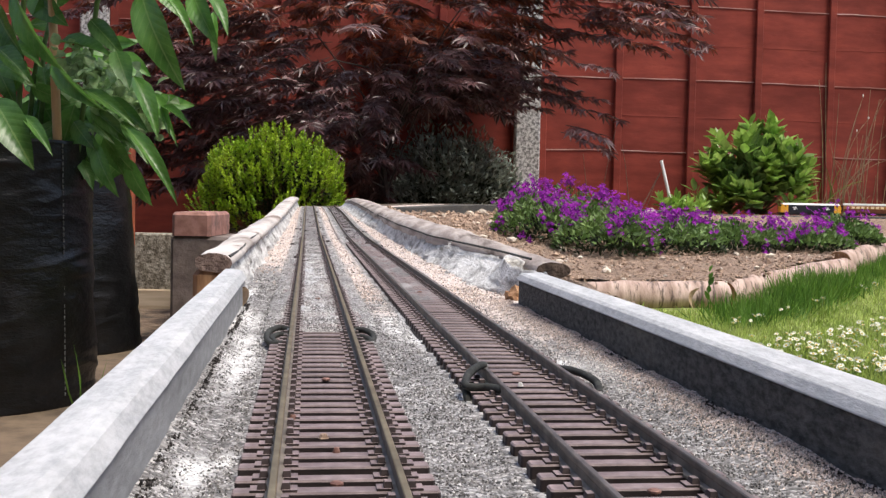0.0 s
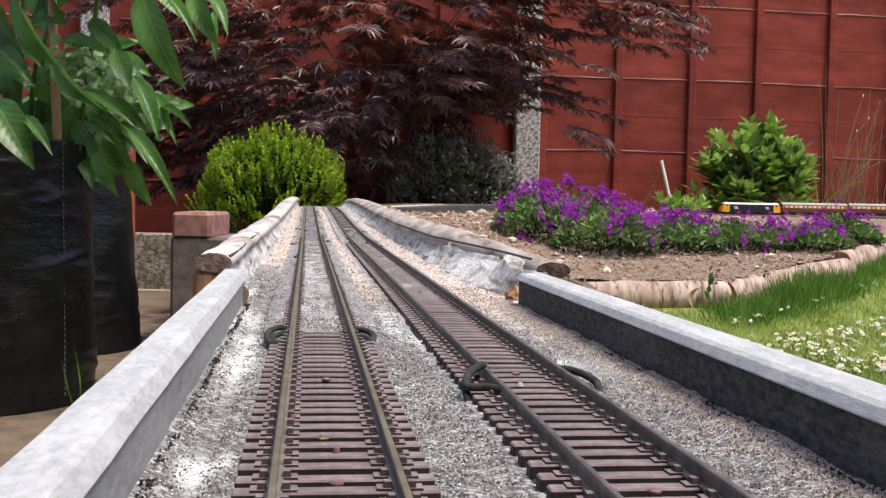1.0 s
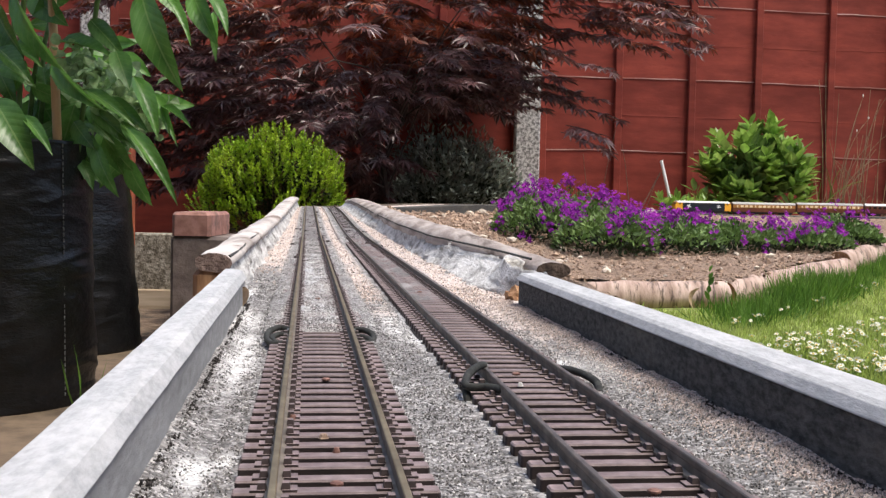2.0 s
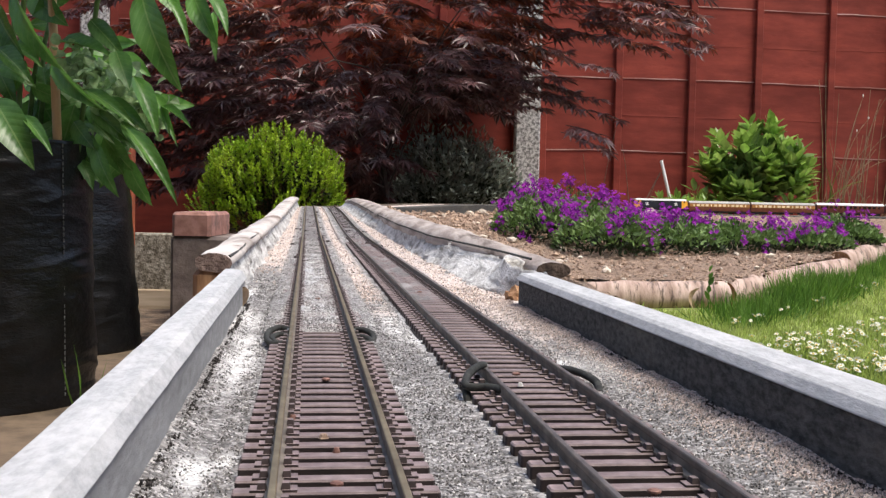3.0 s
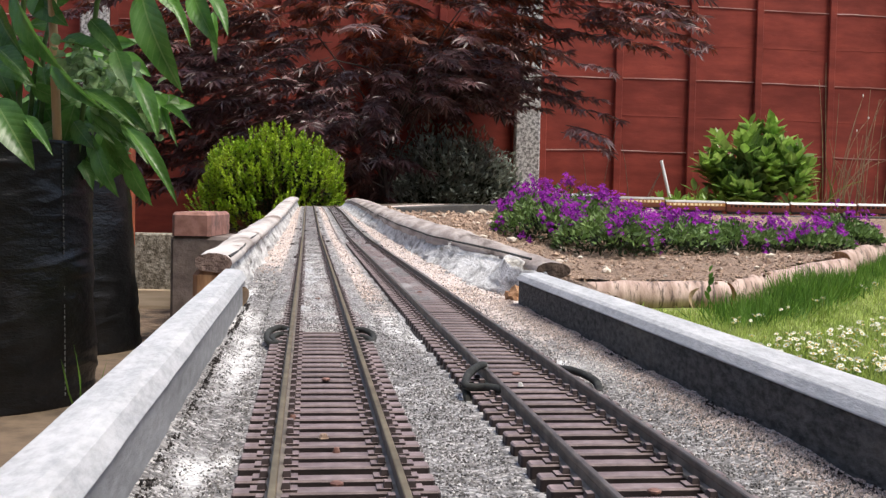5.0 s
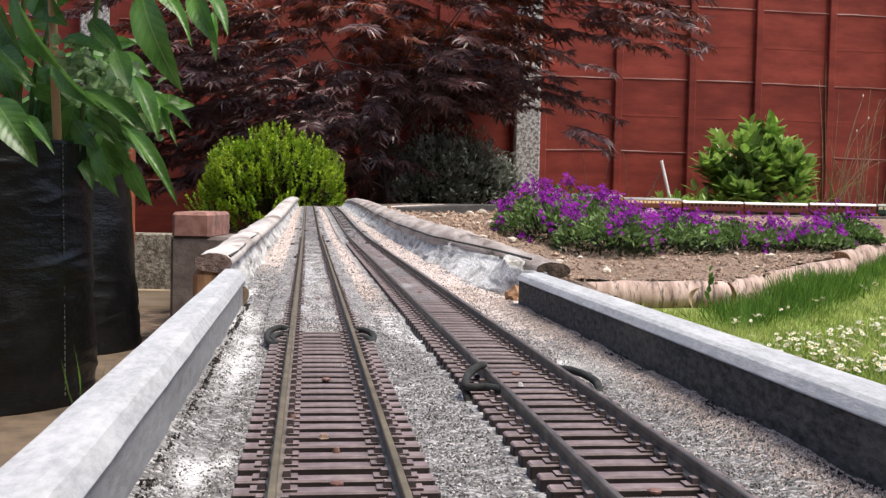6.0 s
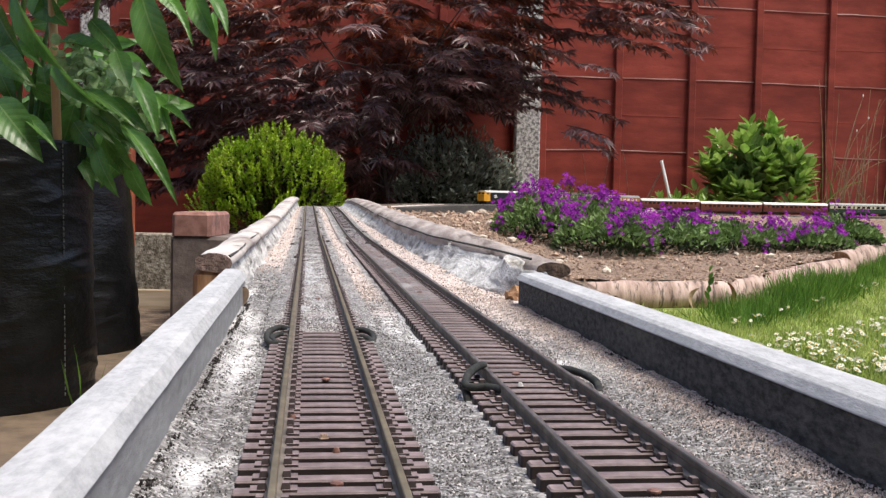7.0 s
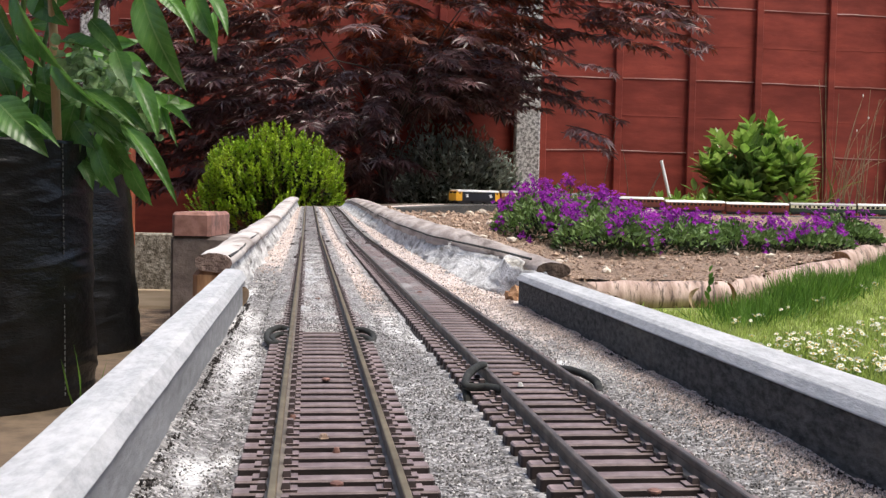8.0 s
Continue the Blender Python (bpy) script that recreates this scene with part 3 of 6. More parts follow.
def loose_grit():
    rng = random.Random(5)
    g = Geo()
    for i in range(80000):
        v = 0.10 + 0.42 * rng.random() ** 1.25
        u = rng.uniform(-0.0220, 0.0812)
        if -0.0105 < u < 0.0195 or 0.0335 < u < 0.0645:
            continue
        r = rng.uniform(0.00014, 0.00034)
        bank = 0.003 * (min(max((u - 0.071) / 0.010, 0), 1) + min(max((-0.0165 - u) / 0.006, 0), 1)) * min(max((0.47 - v) / 0.05, 0), 1)
        q = along(u, v)
        c = along(u, v, 0.0008 + r * 0.3 + bank + 0.0009 * noise.noise(q * 60) + 0.0006 * noise.noise(q * 210))
        t = Matrix.Rotation(rng.uniform(0, 6.3), 3, rand_dir(rng))
        vs = [tuple(c + t @ Vector(q) * r) for q in ((1, 0.2, -0.3), (-0.6, 0.9, -0.4), (-0.5, -0.9, -0.3), (0.1, 0.1, 0.9))]
        white = 0.15 + 0.10 * noise.noise(q * 24) + 0.55 * lime_at(u, v)
        rosy = rng.random() < (v - sand_from(u)) * 4 + 0.5 * noise.noise(q * 40)
        g.add(vs, [(0, 1, 3), (1, 2, 3), (2, 0, 3), (0, 2, 1)], 2 if rosy else (1 if rng.random() < white else 0))
    for i in range(15000):
        s = 0.44 + 2.1 * rng.random() ** 1.5
        off = rng.uniform(-0.034, edge_off(s))
        if abs(off) < 0.0185 or abs(off - inner_off(s)) < 0.0175:
            continue
        p, d, r_ = on_line(s, off)
        r = rng.uniform(0.0003, 0.0008) * (0.7 + 0.3 * s)
        t = Matrix.Rotation(rng.uniform(0, 6.3), 3, rand_dir(rng))
        c = p + Vector((0, 0, 0.001 + r * 0.3))
        vs = [tuple(c + t @ Vector(q) * r) for q in ((1, 0.2, -0.3), (-0.6, 0.9, -0.4), (-0.5, -0.9, -0.3), (0.1, 0.1, 0.9))]
        patch = noise.noise(p * 26)
        g.add(vs, [(0, 1, 3), (1, 2, 3), (2, 0, 3), (0, 2, 1)], 2 if s > sand_from(off + OUTER_U) + 0.3 * patch and rng.random() < 0.85 else (1 if rng.random() < 0.25 + lime_at(off + OUTER_U, s) else 0))
    # fine rosy sand washed along the foot of the right-hand kerb, and a spill of lime
    for i in range(15000):
        spill = i % 5 == 0
        v = rng.gauss(0.262, 0.014) if spill else rng.uniform(0.12, 0.44)
        u = rng.gauss(0.0725, 0.0022) if spill else 0.0810 - abs(rng.gauss(0, 0.0040))
        if u < 0.0655 or u > 0.081:
            continue
        r = rng.uniform(0.00012, 0.00028)
        bank = 0.003 * min(max((u - 0.071) / 0.010, 0), 1) * min(max((0.47 - v) / 0.05, 0), 1)
        q = along(u, v)
        c = along(u, v, 0.0009 + r * 0.4 + bank + 0.0009 * noise.noise(q * 60) + 0.0006 * noise.noise(q * 210))
        t = Matrix.Rotation(rng.uniform(0, 6.3), 3, rand_dir(rng))
        vs = [tuple(c + t @ Vector(w) * r) for w in ((1, 0.2, -0.3), (-0.6, 0.9, -0.4), (-0.5, -0.9, -0.3), (0.1, 0.1, 0.9))]
        g.add(vs, [(0, 1, 3), (1, 2, 3), (2, 0, 3), (0, 2, 1)], 1 if spill else 2)
    for i in range(16000):
        v = 0.322 + 0.75 * rng.random() ** 1.5
        u = OUTER_U + rng.uniform(-0.0068, 0.0068)
        if i % 3 == 0:
            u = OUTER_U + rng.choice((-1, 1)) * rng.uniform(0.0098, 0.0182)
        r = rng.uniform(0.00014, 0.00036) * (0.8 + 0.4 * v)
        c = along(u, v, 0.0030 + r * 0.25)
        t = Matrix.Rotation(rng.uniform(0, 6.3), 3, rand_dir(rng))
        vs = [tuple(c + t @ Vector(q) * r) for q in ((1, 0.2, -0.3), (-0.6, 0.9, -0.4), (-0.5, -0.9, -0.3), (0.1, 0.1, 0.9))]
        g.add(vs, [(0, 1, 3), (1, 2, 3), (2, 0, 3), (0, 2, 1)], 1 if rng.random() < 0.62 + 0.7 * noise.noise(c * 50) else 0)
    tagged(link("loose_grit", g, [M["grit"], M["grit_pale"], M["sand"]]), "loose grey and pale grit grains", "grit", kind="stuff")


SLEEPER_PITCH = 0.0070


def sleeper_geo():
    g = Geo()
    # lighter top over dark sides: the shading is put into the colours
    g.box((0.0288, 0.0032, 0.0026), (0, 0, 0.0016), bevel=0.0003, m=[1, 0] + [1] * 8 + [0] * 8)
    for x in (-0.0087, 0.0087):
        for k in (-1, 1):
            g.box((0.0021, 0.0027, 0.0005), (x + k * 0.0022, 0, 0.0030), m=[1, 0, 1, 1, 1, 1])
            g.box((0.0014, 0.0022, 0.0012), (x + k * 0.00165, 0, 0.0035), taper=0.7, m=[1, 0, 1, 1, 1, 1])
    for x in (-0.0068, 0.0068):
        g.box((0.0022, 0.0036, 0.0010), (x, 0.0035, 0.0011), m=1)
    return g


def track(name, off, label, head):
    tr = tagged(empty(name, on_line(0.1, call(off, 0.1))[0]), label, "railway track", "pair of tracks")
    inv = Matrix.Translation(-tr.location)
    # rails: foot, web and head
    for k in (-1, 1):
        sec = [(-0.0012, 0.0027), (0.0012, 0.0027), (0.0012, 0.0031), (0.0004, 0.0034), (0.0004, 0.0046), (0.00052, 0.0049), (0.00052, 0.0056), (0.00040, 0.0058),
               (-0.00040, 0.0058), (-0.00052, 0.0056), (-0.00052, 0.0049), (-0.0004, 0.0046), (-0.0004, 0.0034), (-0.0012, 0.0031)]
        g = Geo()
        pts = [(on_line(s, call(off, s) + k * 0.00866)[0], on_line(s)[2]) for s in stations(0.05, S_END, 0.03)]
        g.sweep(pts, sec)
        kk = len(sec)
        g.m = [1 if (i < (len(pts) - 1) * kk and i % kk in (6, 7, 8)) else 0 for i in range(len(g.f))]
        ob = outward(link("rail", g, [M["rail_side"], head], tr))
        ob.data.transform(inv)
    # sleepers: near ones singly, the far ones joined
    first = sleeper_geo()
    me = None
    far = Geo()
    s, i = 0.085, 0
    rng = random.Random(int(call(off, 0) * 1000) + 3)
    while s < S_END - 0.02:
        p, d, r = on_line(s, call(off, s))
        a = math.atan2(r.y, r.x) + rng.uniform(-0.012, 0.012)
        if i < 140:
            if me is None:
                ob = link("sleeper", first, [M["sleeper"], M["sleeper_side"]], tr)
                me = ob.data
            else:
                ob = new("sleeper", me)
                ob.parent = tr
            ob.matrix_basis = inv @ Matrix.Translation(p + Vector((0, 0, rng.uniform(-0.0001, 0.0001)))) @ Matrix.Rotation(a, 4, "Z")
        else:
            # far sleepers carry the same painted shade on their sides
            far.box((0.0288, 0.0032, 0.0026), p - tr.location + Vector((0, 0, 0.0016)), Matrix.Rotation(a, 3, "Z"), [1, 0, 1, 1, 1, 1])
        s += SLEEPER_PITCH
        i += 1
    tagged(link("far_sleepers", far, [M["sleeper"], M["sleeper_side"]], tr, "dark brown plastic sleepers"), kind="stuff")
    return tr


def infill(name, off, s0, s1, half, top, mat, label, ragged=0.0, drop=0.0008):
    g = Geo()
    ss = stations(s0, s1, 0.006 if ragged else 0.02)
    n = 13
    vs = []
    for s in ss:
        p, d, r = on_line(s, call(off, s))
        for k in range(n):
            x = half * (2 * k / (n - 1) - 1)
            q = p + r * x
            h = top + 0.00025 * noise.noise(q * 160) + (-drop if k in (0, n - 1) else 0) + ragged * (noise.noise(q * 140) + 0.7 * noise.noise(q * 420))
            e = min(1, (s - s0) / (0.03 if ragged else 0.12)) ** 0.6
            vs.append((q.x, q.y, p.z + h * e - (1 - e) * 0.0006))
    fs = [(j * n + i, j * n + i + 1, (j + 1) * n + i + 1, (j + 1) * n + i) for j in range(len(ss) - 1) for i in range(n - 1)]
    g.add(vs, fs)
    return tagged(link(name, g, mat, smooth=True), label, "infill", kind="structure")


def wire_loop(pts, name="wire_bond", label="dark grey insulated wire bonding a rail joint"):
    P = [Vector(p) for p in pts]
    fine = []
    for i in range(len(P) - 1):
        p0, p1, p2, p3 = P[max(i - 1, 0)], P[i], P[i + 1], P[min(i + 2, len(P) - 1)]
        for k in range(6):
            t = k / 6
            fine.append(0.5 * ((2 * p1) + (p2 - p0) * t + (2 * p0 - 5 * p1 + 4 * p2 - p3) * t * t + (3 * p1 - p0 - 3 * p2 + p3) * t ** 3))
    fine.append(P[-1])
    w = tagged(empty(name, fine[0]), label, "wire", "rail joint wires")
    g = Geo()
    g.tube([p - w.location for p in fine], [0.00092] * len(fine), 8)
    link("cable", g, M["wire"], w, smooth=True)
    for p in (fine[0], fine[-1]):
        g = Geo()
        g.box((0.0016, 0.0024, 0.0012), p - w.location, bevel=0.0004)
        link("solder_blob", g, M["solder"], w)


def pin(off, s, tilt):
    g = Geo()
    p = on_line(s, call(off, s))[0]
    g.tube([p + Vector((0, 0, 0.0008)), p + Vector((0, 0, 0.0028)), p + Vector((0, 0, 0.0029)), p + Vector((0, 0, 0.0032)), p + Vector((0, 0, 0.0034))],
           [0.0005, 0.0005, 0.0010, 0.0010, 0.0006], 10)
    tagged(link("track_pin", g, M["pin"], smooth=False), "rusty round-headed track pin in a sleeper", "pin", "track pins")


# ---- borders of the bed ----
def edging(name, inner, outer, sgn, face, label):
    """A cast kerb with a bevelled pale cap: inner and outer u of the cap, on the ballast."""
    top, base = 0.0155, -0.045
    e = tagged(empty(name, along((inner + outer) / 2, 0.0, base)), label, "kerb", kind="structure")
    inv = Matrix.Translation(-e.location)

    def run(v0, v1, sec, mats, nm, tag=""):
        g = Geo()
        n = 44
        pts = [(along(0, v0 + (v1 - v0) * i / n) + RIGHT * 0.00025 * noise.noise(Vector((i * 0.5, inner * 50, 0))), RIGHT) for i in range(n + 1)]
        g.sweep(pts, sec)
        ob = outward(link(nm, g, mats, e, tag))
        ob.data.transform(inv)
        mod = ob.modifiers.new("soft", "BEVEL")
        mod.width, mod.segments, mod.angle_limit = 0.0005, 2, radians(25)
    w = abs(outer - inner)
    lip = 0.0027 if sgn > 0 else 0.0033
    k = sgn
    x = inner
    c = 2.0 if sgn > 0 else 2.6
    cap = [(x, top - 0.0012 * c), (x + k * 0.0006 * c, top - 0.0003 * c), (x + k * 0.0012 * c, top), (x + k * (w - 0.001), top + 0.0003), (x + k * w, top - 0.001), (x + k * w, top - lip), (x, top - lip)]
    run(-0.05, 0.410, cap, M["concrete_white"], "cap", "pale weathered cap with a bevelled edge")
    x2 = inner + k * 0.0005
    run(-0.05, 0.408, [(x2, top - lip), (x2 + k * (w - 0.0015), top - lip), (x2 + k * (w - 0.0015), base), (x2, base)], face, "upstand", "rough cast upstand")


def branch_log(name, us, zs, v0, v1, rad, mats, label, n=70, seed=1, ends=True):
    """A long thin log laid along the bed; us, zs give its run as functions of v."""
    g = Geo()
    pts = [along(us(v), v, zs(v) + lift(v)) for v in [v0 + (v1 - v0) * i / n for i in range(n + 1)]]
    rr = [rad(v0 + (v1 - v0) * i / n) * (1 + 0.10 * noise.noise(Vector((i * 0.45, seed, 0)))) for i in range(n + 1)]
    g.tube(pts, rr, 14, 0, 1, wobble=0.16, flat=0.5)
    return tagged(outward(link(name, g, mats, smooth=True)), label, "log", "border logs")


def mortar_bank(name, inner, outer, v0, v1, top, label, seed):
    """Rough whitewashed mortar between the grit and a border log."""
    g = Geo()
    n, k = 760, 14
    vs = []
    for i in range(n + 1):
        v = v0 + (v1 - v0) * (i / n) ** 1.9
        a, b = inner(v), outer(v)
        for j in range(k):
            t = j / (k - 1)
            bulge = 0.0035 * noise.noise(Vector((v * 14, t * 2, seed))) + 0.0016 * noise.noise(Vector((v * 40, t * 6, seed))) + 0.0011 * noise.noise(Vector((v * 95, t * 9, seed))) + 0.0009 * noise.noise(Vector((v * 240, t * 16, seed)))
            u = a + (b - a) * t ** 0.7 + (bulge if b > a else -bulge) * (1 - t) * 1.2
            z = 0.0005 + top(v) * (t ** 0.9) + bulge * 0.6 * t
            vs.append(tuple(along(u, v, z + lift(v))))
        skirt = (0.012 if v > 0.52 else 0.001) * (1 if b > a else -1)
        vs.append(tuple(along(b + skirt, v, top(v) * 0.9 + lift(v))))
        vs.append(tuple(along(b + skirt, v, -0.09)))
        vs.append(tuple(along(a, v, -0.09)))
    w = k + 3
    fs = [(i * w + j, i * w + (j + 1) % w, (i + 1) * w + (j + 1) % w, (i + 1) * w + j) for i in range(n) for j in range(w)]
    fs += [tuple(range(w)), tuple(range((n + 1) * w - 1, n * w - 1, -1))]
    g.add(vs, fs)
    return tagged(outward(link(name, g, M["mortar"], smooth=True)), label, "mortar bank", kind="structure")


def borders():
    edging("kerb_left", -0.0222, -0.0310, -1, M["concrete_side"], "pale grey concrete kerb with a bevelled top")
    # shade on this kerb's inward face is put into its dark colour
    edging("kerb_right", 0.0812, 0.0916, 1, M["concrete_dark"], "concrete kerb, pale on top, face darkened as if shaded")
    left = lambda v: -0.0275 + 0.0070 * max(min(v, 2.2) - 0.9, 0)
    right = lambda v: 0.0815 + 0.0125 * ease((0.54 - v) / 0.11) + 0.0030 * ease((v - 0.7) / 0.3) - 0.0140 * ease((v - 1.05) / 0.9)
    log_in = lambda v: 0.0890 + 0.0170 * ease((0.80 - v) / 0.30) - 0.0050 * ease((v - 1.1) / 0.9)
    log_out = lambda v: 0.1235 - 0.0010 * ease((0.9 - v) / 0.4) - 0.0060 * ease((v - 1.2) / 0.8)
    mortar_bank("mortar_bank", left, lambda v: left(v) - 0.0055, 0.452, 2.5, lambda v: 0.0135 + 0.004 * min(v, 1), "rough whitewashed mortar holding a border log", 2.0)
    mortar_bank("mortar_bank", right, lambda v: min(log_in(v) + 0.004, right(v) + 0.0025 + 0.03 * ease((v - 0.46) / 0.14)), 0.425, 2.5, lambda v: 0.0130 + 0.003 * min(v, 1), "rough stained whitish mortar below a border log", 7.0)
    branch_log("border_log", lambda v: left(v) - 0.0105, lambda v: 0.0135 + 0.004 * min(v, 1.2), 0.45, 2.45, lambda v: 0.0078 + 0.0022 * min(v - 0.4, 1.2), [M["bark"], M["stump"]], "pale weathered half-round log along the track", seed=3)
    branch_log("border_log", lambda v: (log_in(v) + log_out(v)) / 2, lambda v: 0.0085 + 0.006 * min(v, 1.0), 0.488, 2.45, lambda v: (log_out(v) - log_in(v)) / 2, [M["bark_brown"], M["log_end"]], "brown weathered log with a cracked dark end", seed=8)
    # low dark kerb round the inside of the curve
    g = Geo()
    pts = [(on_line(s, edge_off(s))[0], on_line(s)[2]) for s in stations(S1 + 0.25, S2 + 1.0, 0.04)]
    g.sweep(pts, [(0, 0.003), (0.004, 0.006), (0.03, 0.006), (0.034, 0.003), (0.034, -0.11), (0, -0.11)])
    tagged(outward(link("kerb_curve", g, M["concrete_dark"])), "dark concrete kerb round the curve", "kerb", kind="structure")
    # timber block under the end of the left-hand log
    g = Geo()
    g.box((0.0130, 0.05, 0.055), along(-0.0400, 0.4755, -0.0155), turn_to(AHEAD), bevel=0.002)
    tagged(link("timber_block", g, M["cut_wood"]), "sawn orange-brown timber block under a log", "wood block")


def oddments():
    rng = random.Random(8)
    # dirt caught along the foot of both kerbs
    g = Geo()
    for i in range(1300):
        v = rng.uniform(0.09, 0.40)
        left = i % 2 == 0
        if noise.noise(Vector((v * 40, left * 5.0, 0))) < -0.1:
            continue
        u = -0.0214 + abs(rng.gauss(0, 0.0006)) if left else 0.0806 - abs(rng.gauss(0, 0.0006))
        r = rng.uniform(0.00012, 0.0004)
        c = along(u, v, 0.0034 + r * 0.4)
        t = Matrix.Rotation(rng.uniform(0, 6.3), 3, rand_dir(rng))
        g.add([tuple(c + t @ Vector(q) * r) for q in ((1, 0.2, -0.3), (-0.6, 0.9, -0.4), (-0.5, -0.9, -0.3), (0.1, 0.1, 0.9))], [(0, 1, 3), (1, 2, 3), (2, 0, 3), (0, 2, 1)])
    for i in range(34):
        v = rng.uniform(0.14, 0.40)
        c = along(-0.0213 if i % 2 else 0.0806, v, 0.0036)
        for j in range(8):
            r = rng.uniform(0.0002, 0.0005)
            t = Matrix.Rotation(rng.uniform(0, 6.3), 3, rand_dir(rng)) * r
            p = c + rand_dir(rng, 0.3) * 0.0008
            g.add([tuple(p + t @ Vector(q)) for q in ((1, 0.2, -0.3), (-0.6, 0.9, -0.4), (-0.5, -0.9, -0.3), (0.1, 0.1, 0.9))], [(0, 1, 3), (1, 2, 3), (2, 0, 3), (0, 2, 1)])
    tagged(link("kerb_dirt", g, M["dirt"]), "dark crumbs of dirt along the kerbs", "dirt", kind="stuff")
    # dark chips dropped beside the rails further on
    for i in range(26):
        s = rng.uniform(0.6, 2.0)
        base = 0.0 if i % 2 else inner_off(s)
        p = on_line(s, base + rng.choice((-1, 1)) * rng.uniform(0.004, 0.02))[0]
        g = Geo()
        g.box((rng.uniform(0.002, 0.006), rng.uniform(0.002, 0.004), 0.0016), p + Vector((0, 0, 0.0038)), Matrix.Rotation(rng.uniform(0, 3), 3, "Z"), bevel=0.0006, taper=0.7)
        tagged(link("dark_chip", g, M["sleeper_side"]), "small dark chip lying by the rails", "chip", "dark chips")
    for u, v, w, key in ((0.0033, 0.180, 0.0016, "clod"), (0.0088, 0.257, 0.0009, "grit_pale"), (0.0052, 0.170, 0.0012, "pin"), (-0.0020, 0.196, 0.0014, "pin"), (0.0470, 0.2300, 0.0016, "grit_pale")):
        g = Geo()
        g.box((w, w * 0.8, 0.0008), along(u, v, 0.0033), Matrix.Rotation(v * 20, 3, "Z"), bevel=0.0002, taper=0.7)
        tagged(link("pale_chip", g, M[key]), "small pale chip lying on the sleepers", "chip", "pale chips")
    # thin dark tube drawn as the shadow gap along the right-hand log
    g = Geo()
    pts = [along(0.0895 + 0.0165 * ease((0.80 - v) / 0.30) - 0.0050 * ease((v - 1.1) / 0.9) + 0.0012 * noise.noise(Vector((v * 9, 1, 0))), v, lift(v) + 0.0145 + 0.003 * min(v, 1.0) + 0.0008 * noise.noise(Vector((v * 12, 4, 0)))) for v in [0.50 + i * 0.02 for i in range(90)]]
    g.tube(pts, [0.0006] * len(pts), 6)
    tagged(link("thin_cable", g, M["wire"]), "thin dark tube drawn as the gap along a log", "cable")
    # another tube for the shadow gap between left-hand log and mortar
    g = Geo()
    pts = [along(-0.0320 + 0.0070 * max(v - 0.9, 0) + 0.0012 * noise.noise(Vector((v * 9, 7, 0))), v, lift(v) + 0.0155 + 0.004 * min(v, 1) + 0.0010 * noise.noise(Vector((v * 10, 2, 0)))) for v in [0.455 + i * 0.02 for i in range(95)]]
    g.tube(pts, [0.0007] * len(pts), 6)
    tagged(link("thin_cable", g, M["wire"]), "thin dark tube drawn as shadow gap between log and mortar", "cable")
    # broken end of wood beside the kerb
    bm = bmesh.new()
    bmesh.ops.create_icosphere(bm, subdivisions=3, radius=1)
    for v in bm.verts:
        v.co = Vector((v.co.x * 0.005, v.co.y * 0.005, v.co.z * 0.005)) * (1 + 0.45 * noise.noise(v.co * 2.2) + 0.2 * noise.noise(v.co * 6))
    me = bpy.data.meshes.new("wood_chunk")
    bm.to_mesh(me)
    bm.free()
    me.materials.append(M["cut_wood"])
    ob = new("wood_chunk", me)
    ob.matrix_basis = Matrix.Translation(along(0.0845, 0.424, 0.004))
    tagged(ob, "broken orange-brown lump of rotten wood", "wood chunk")


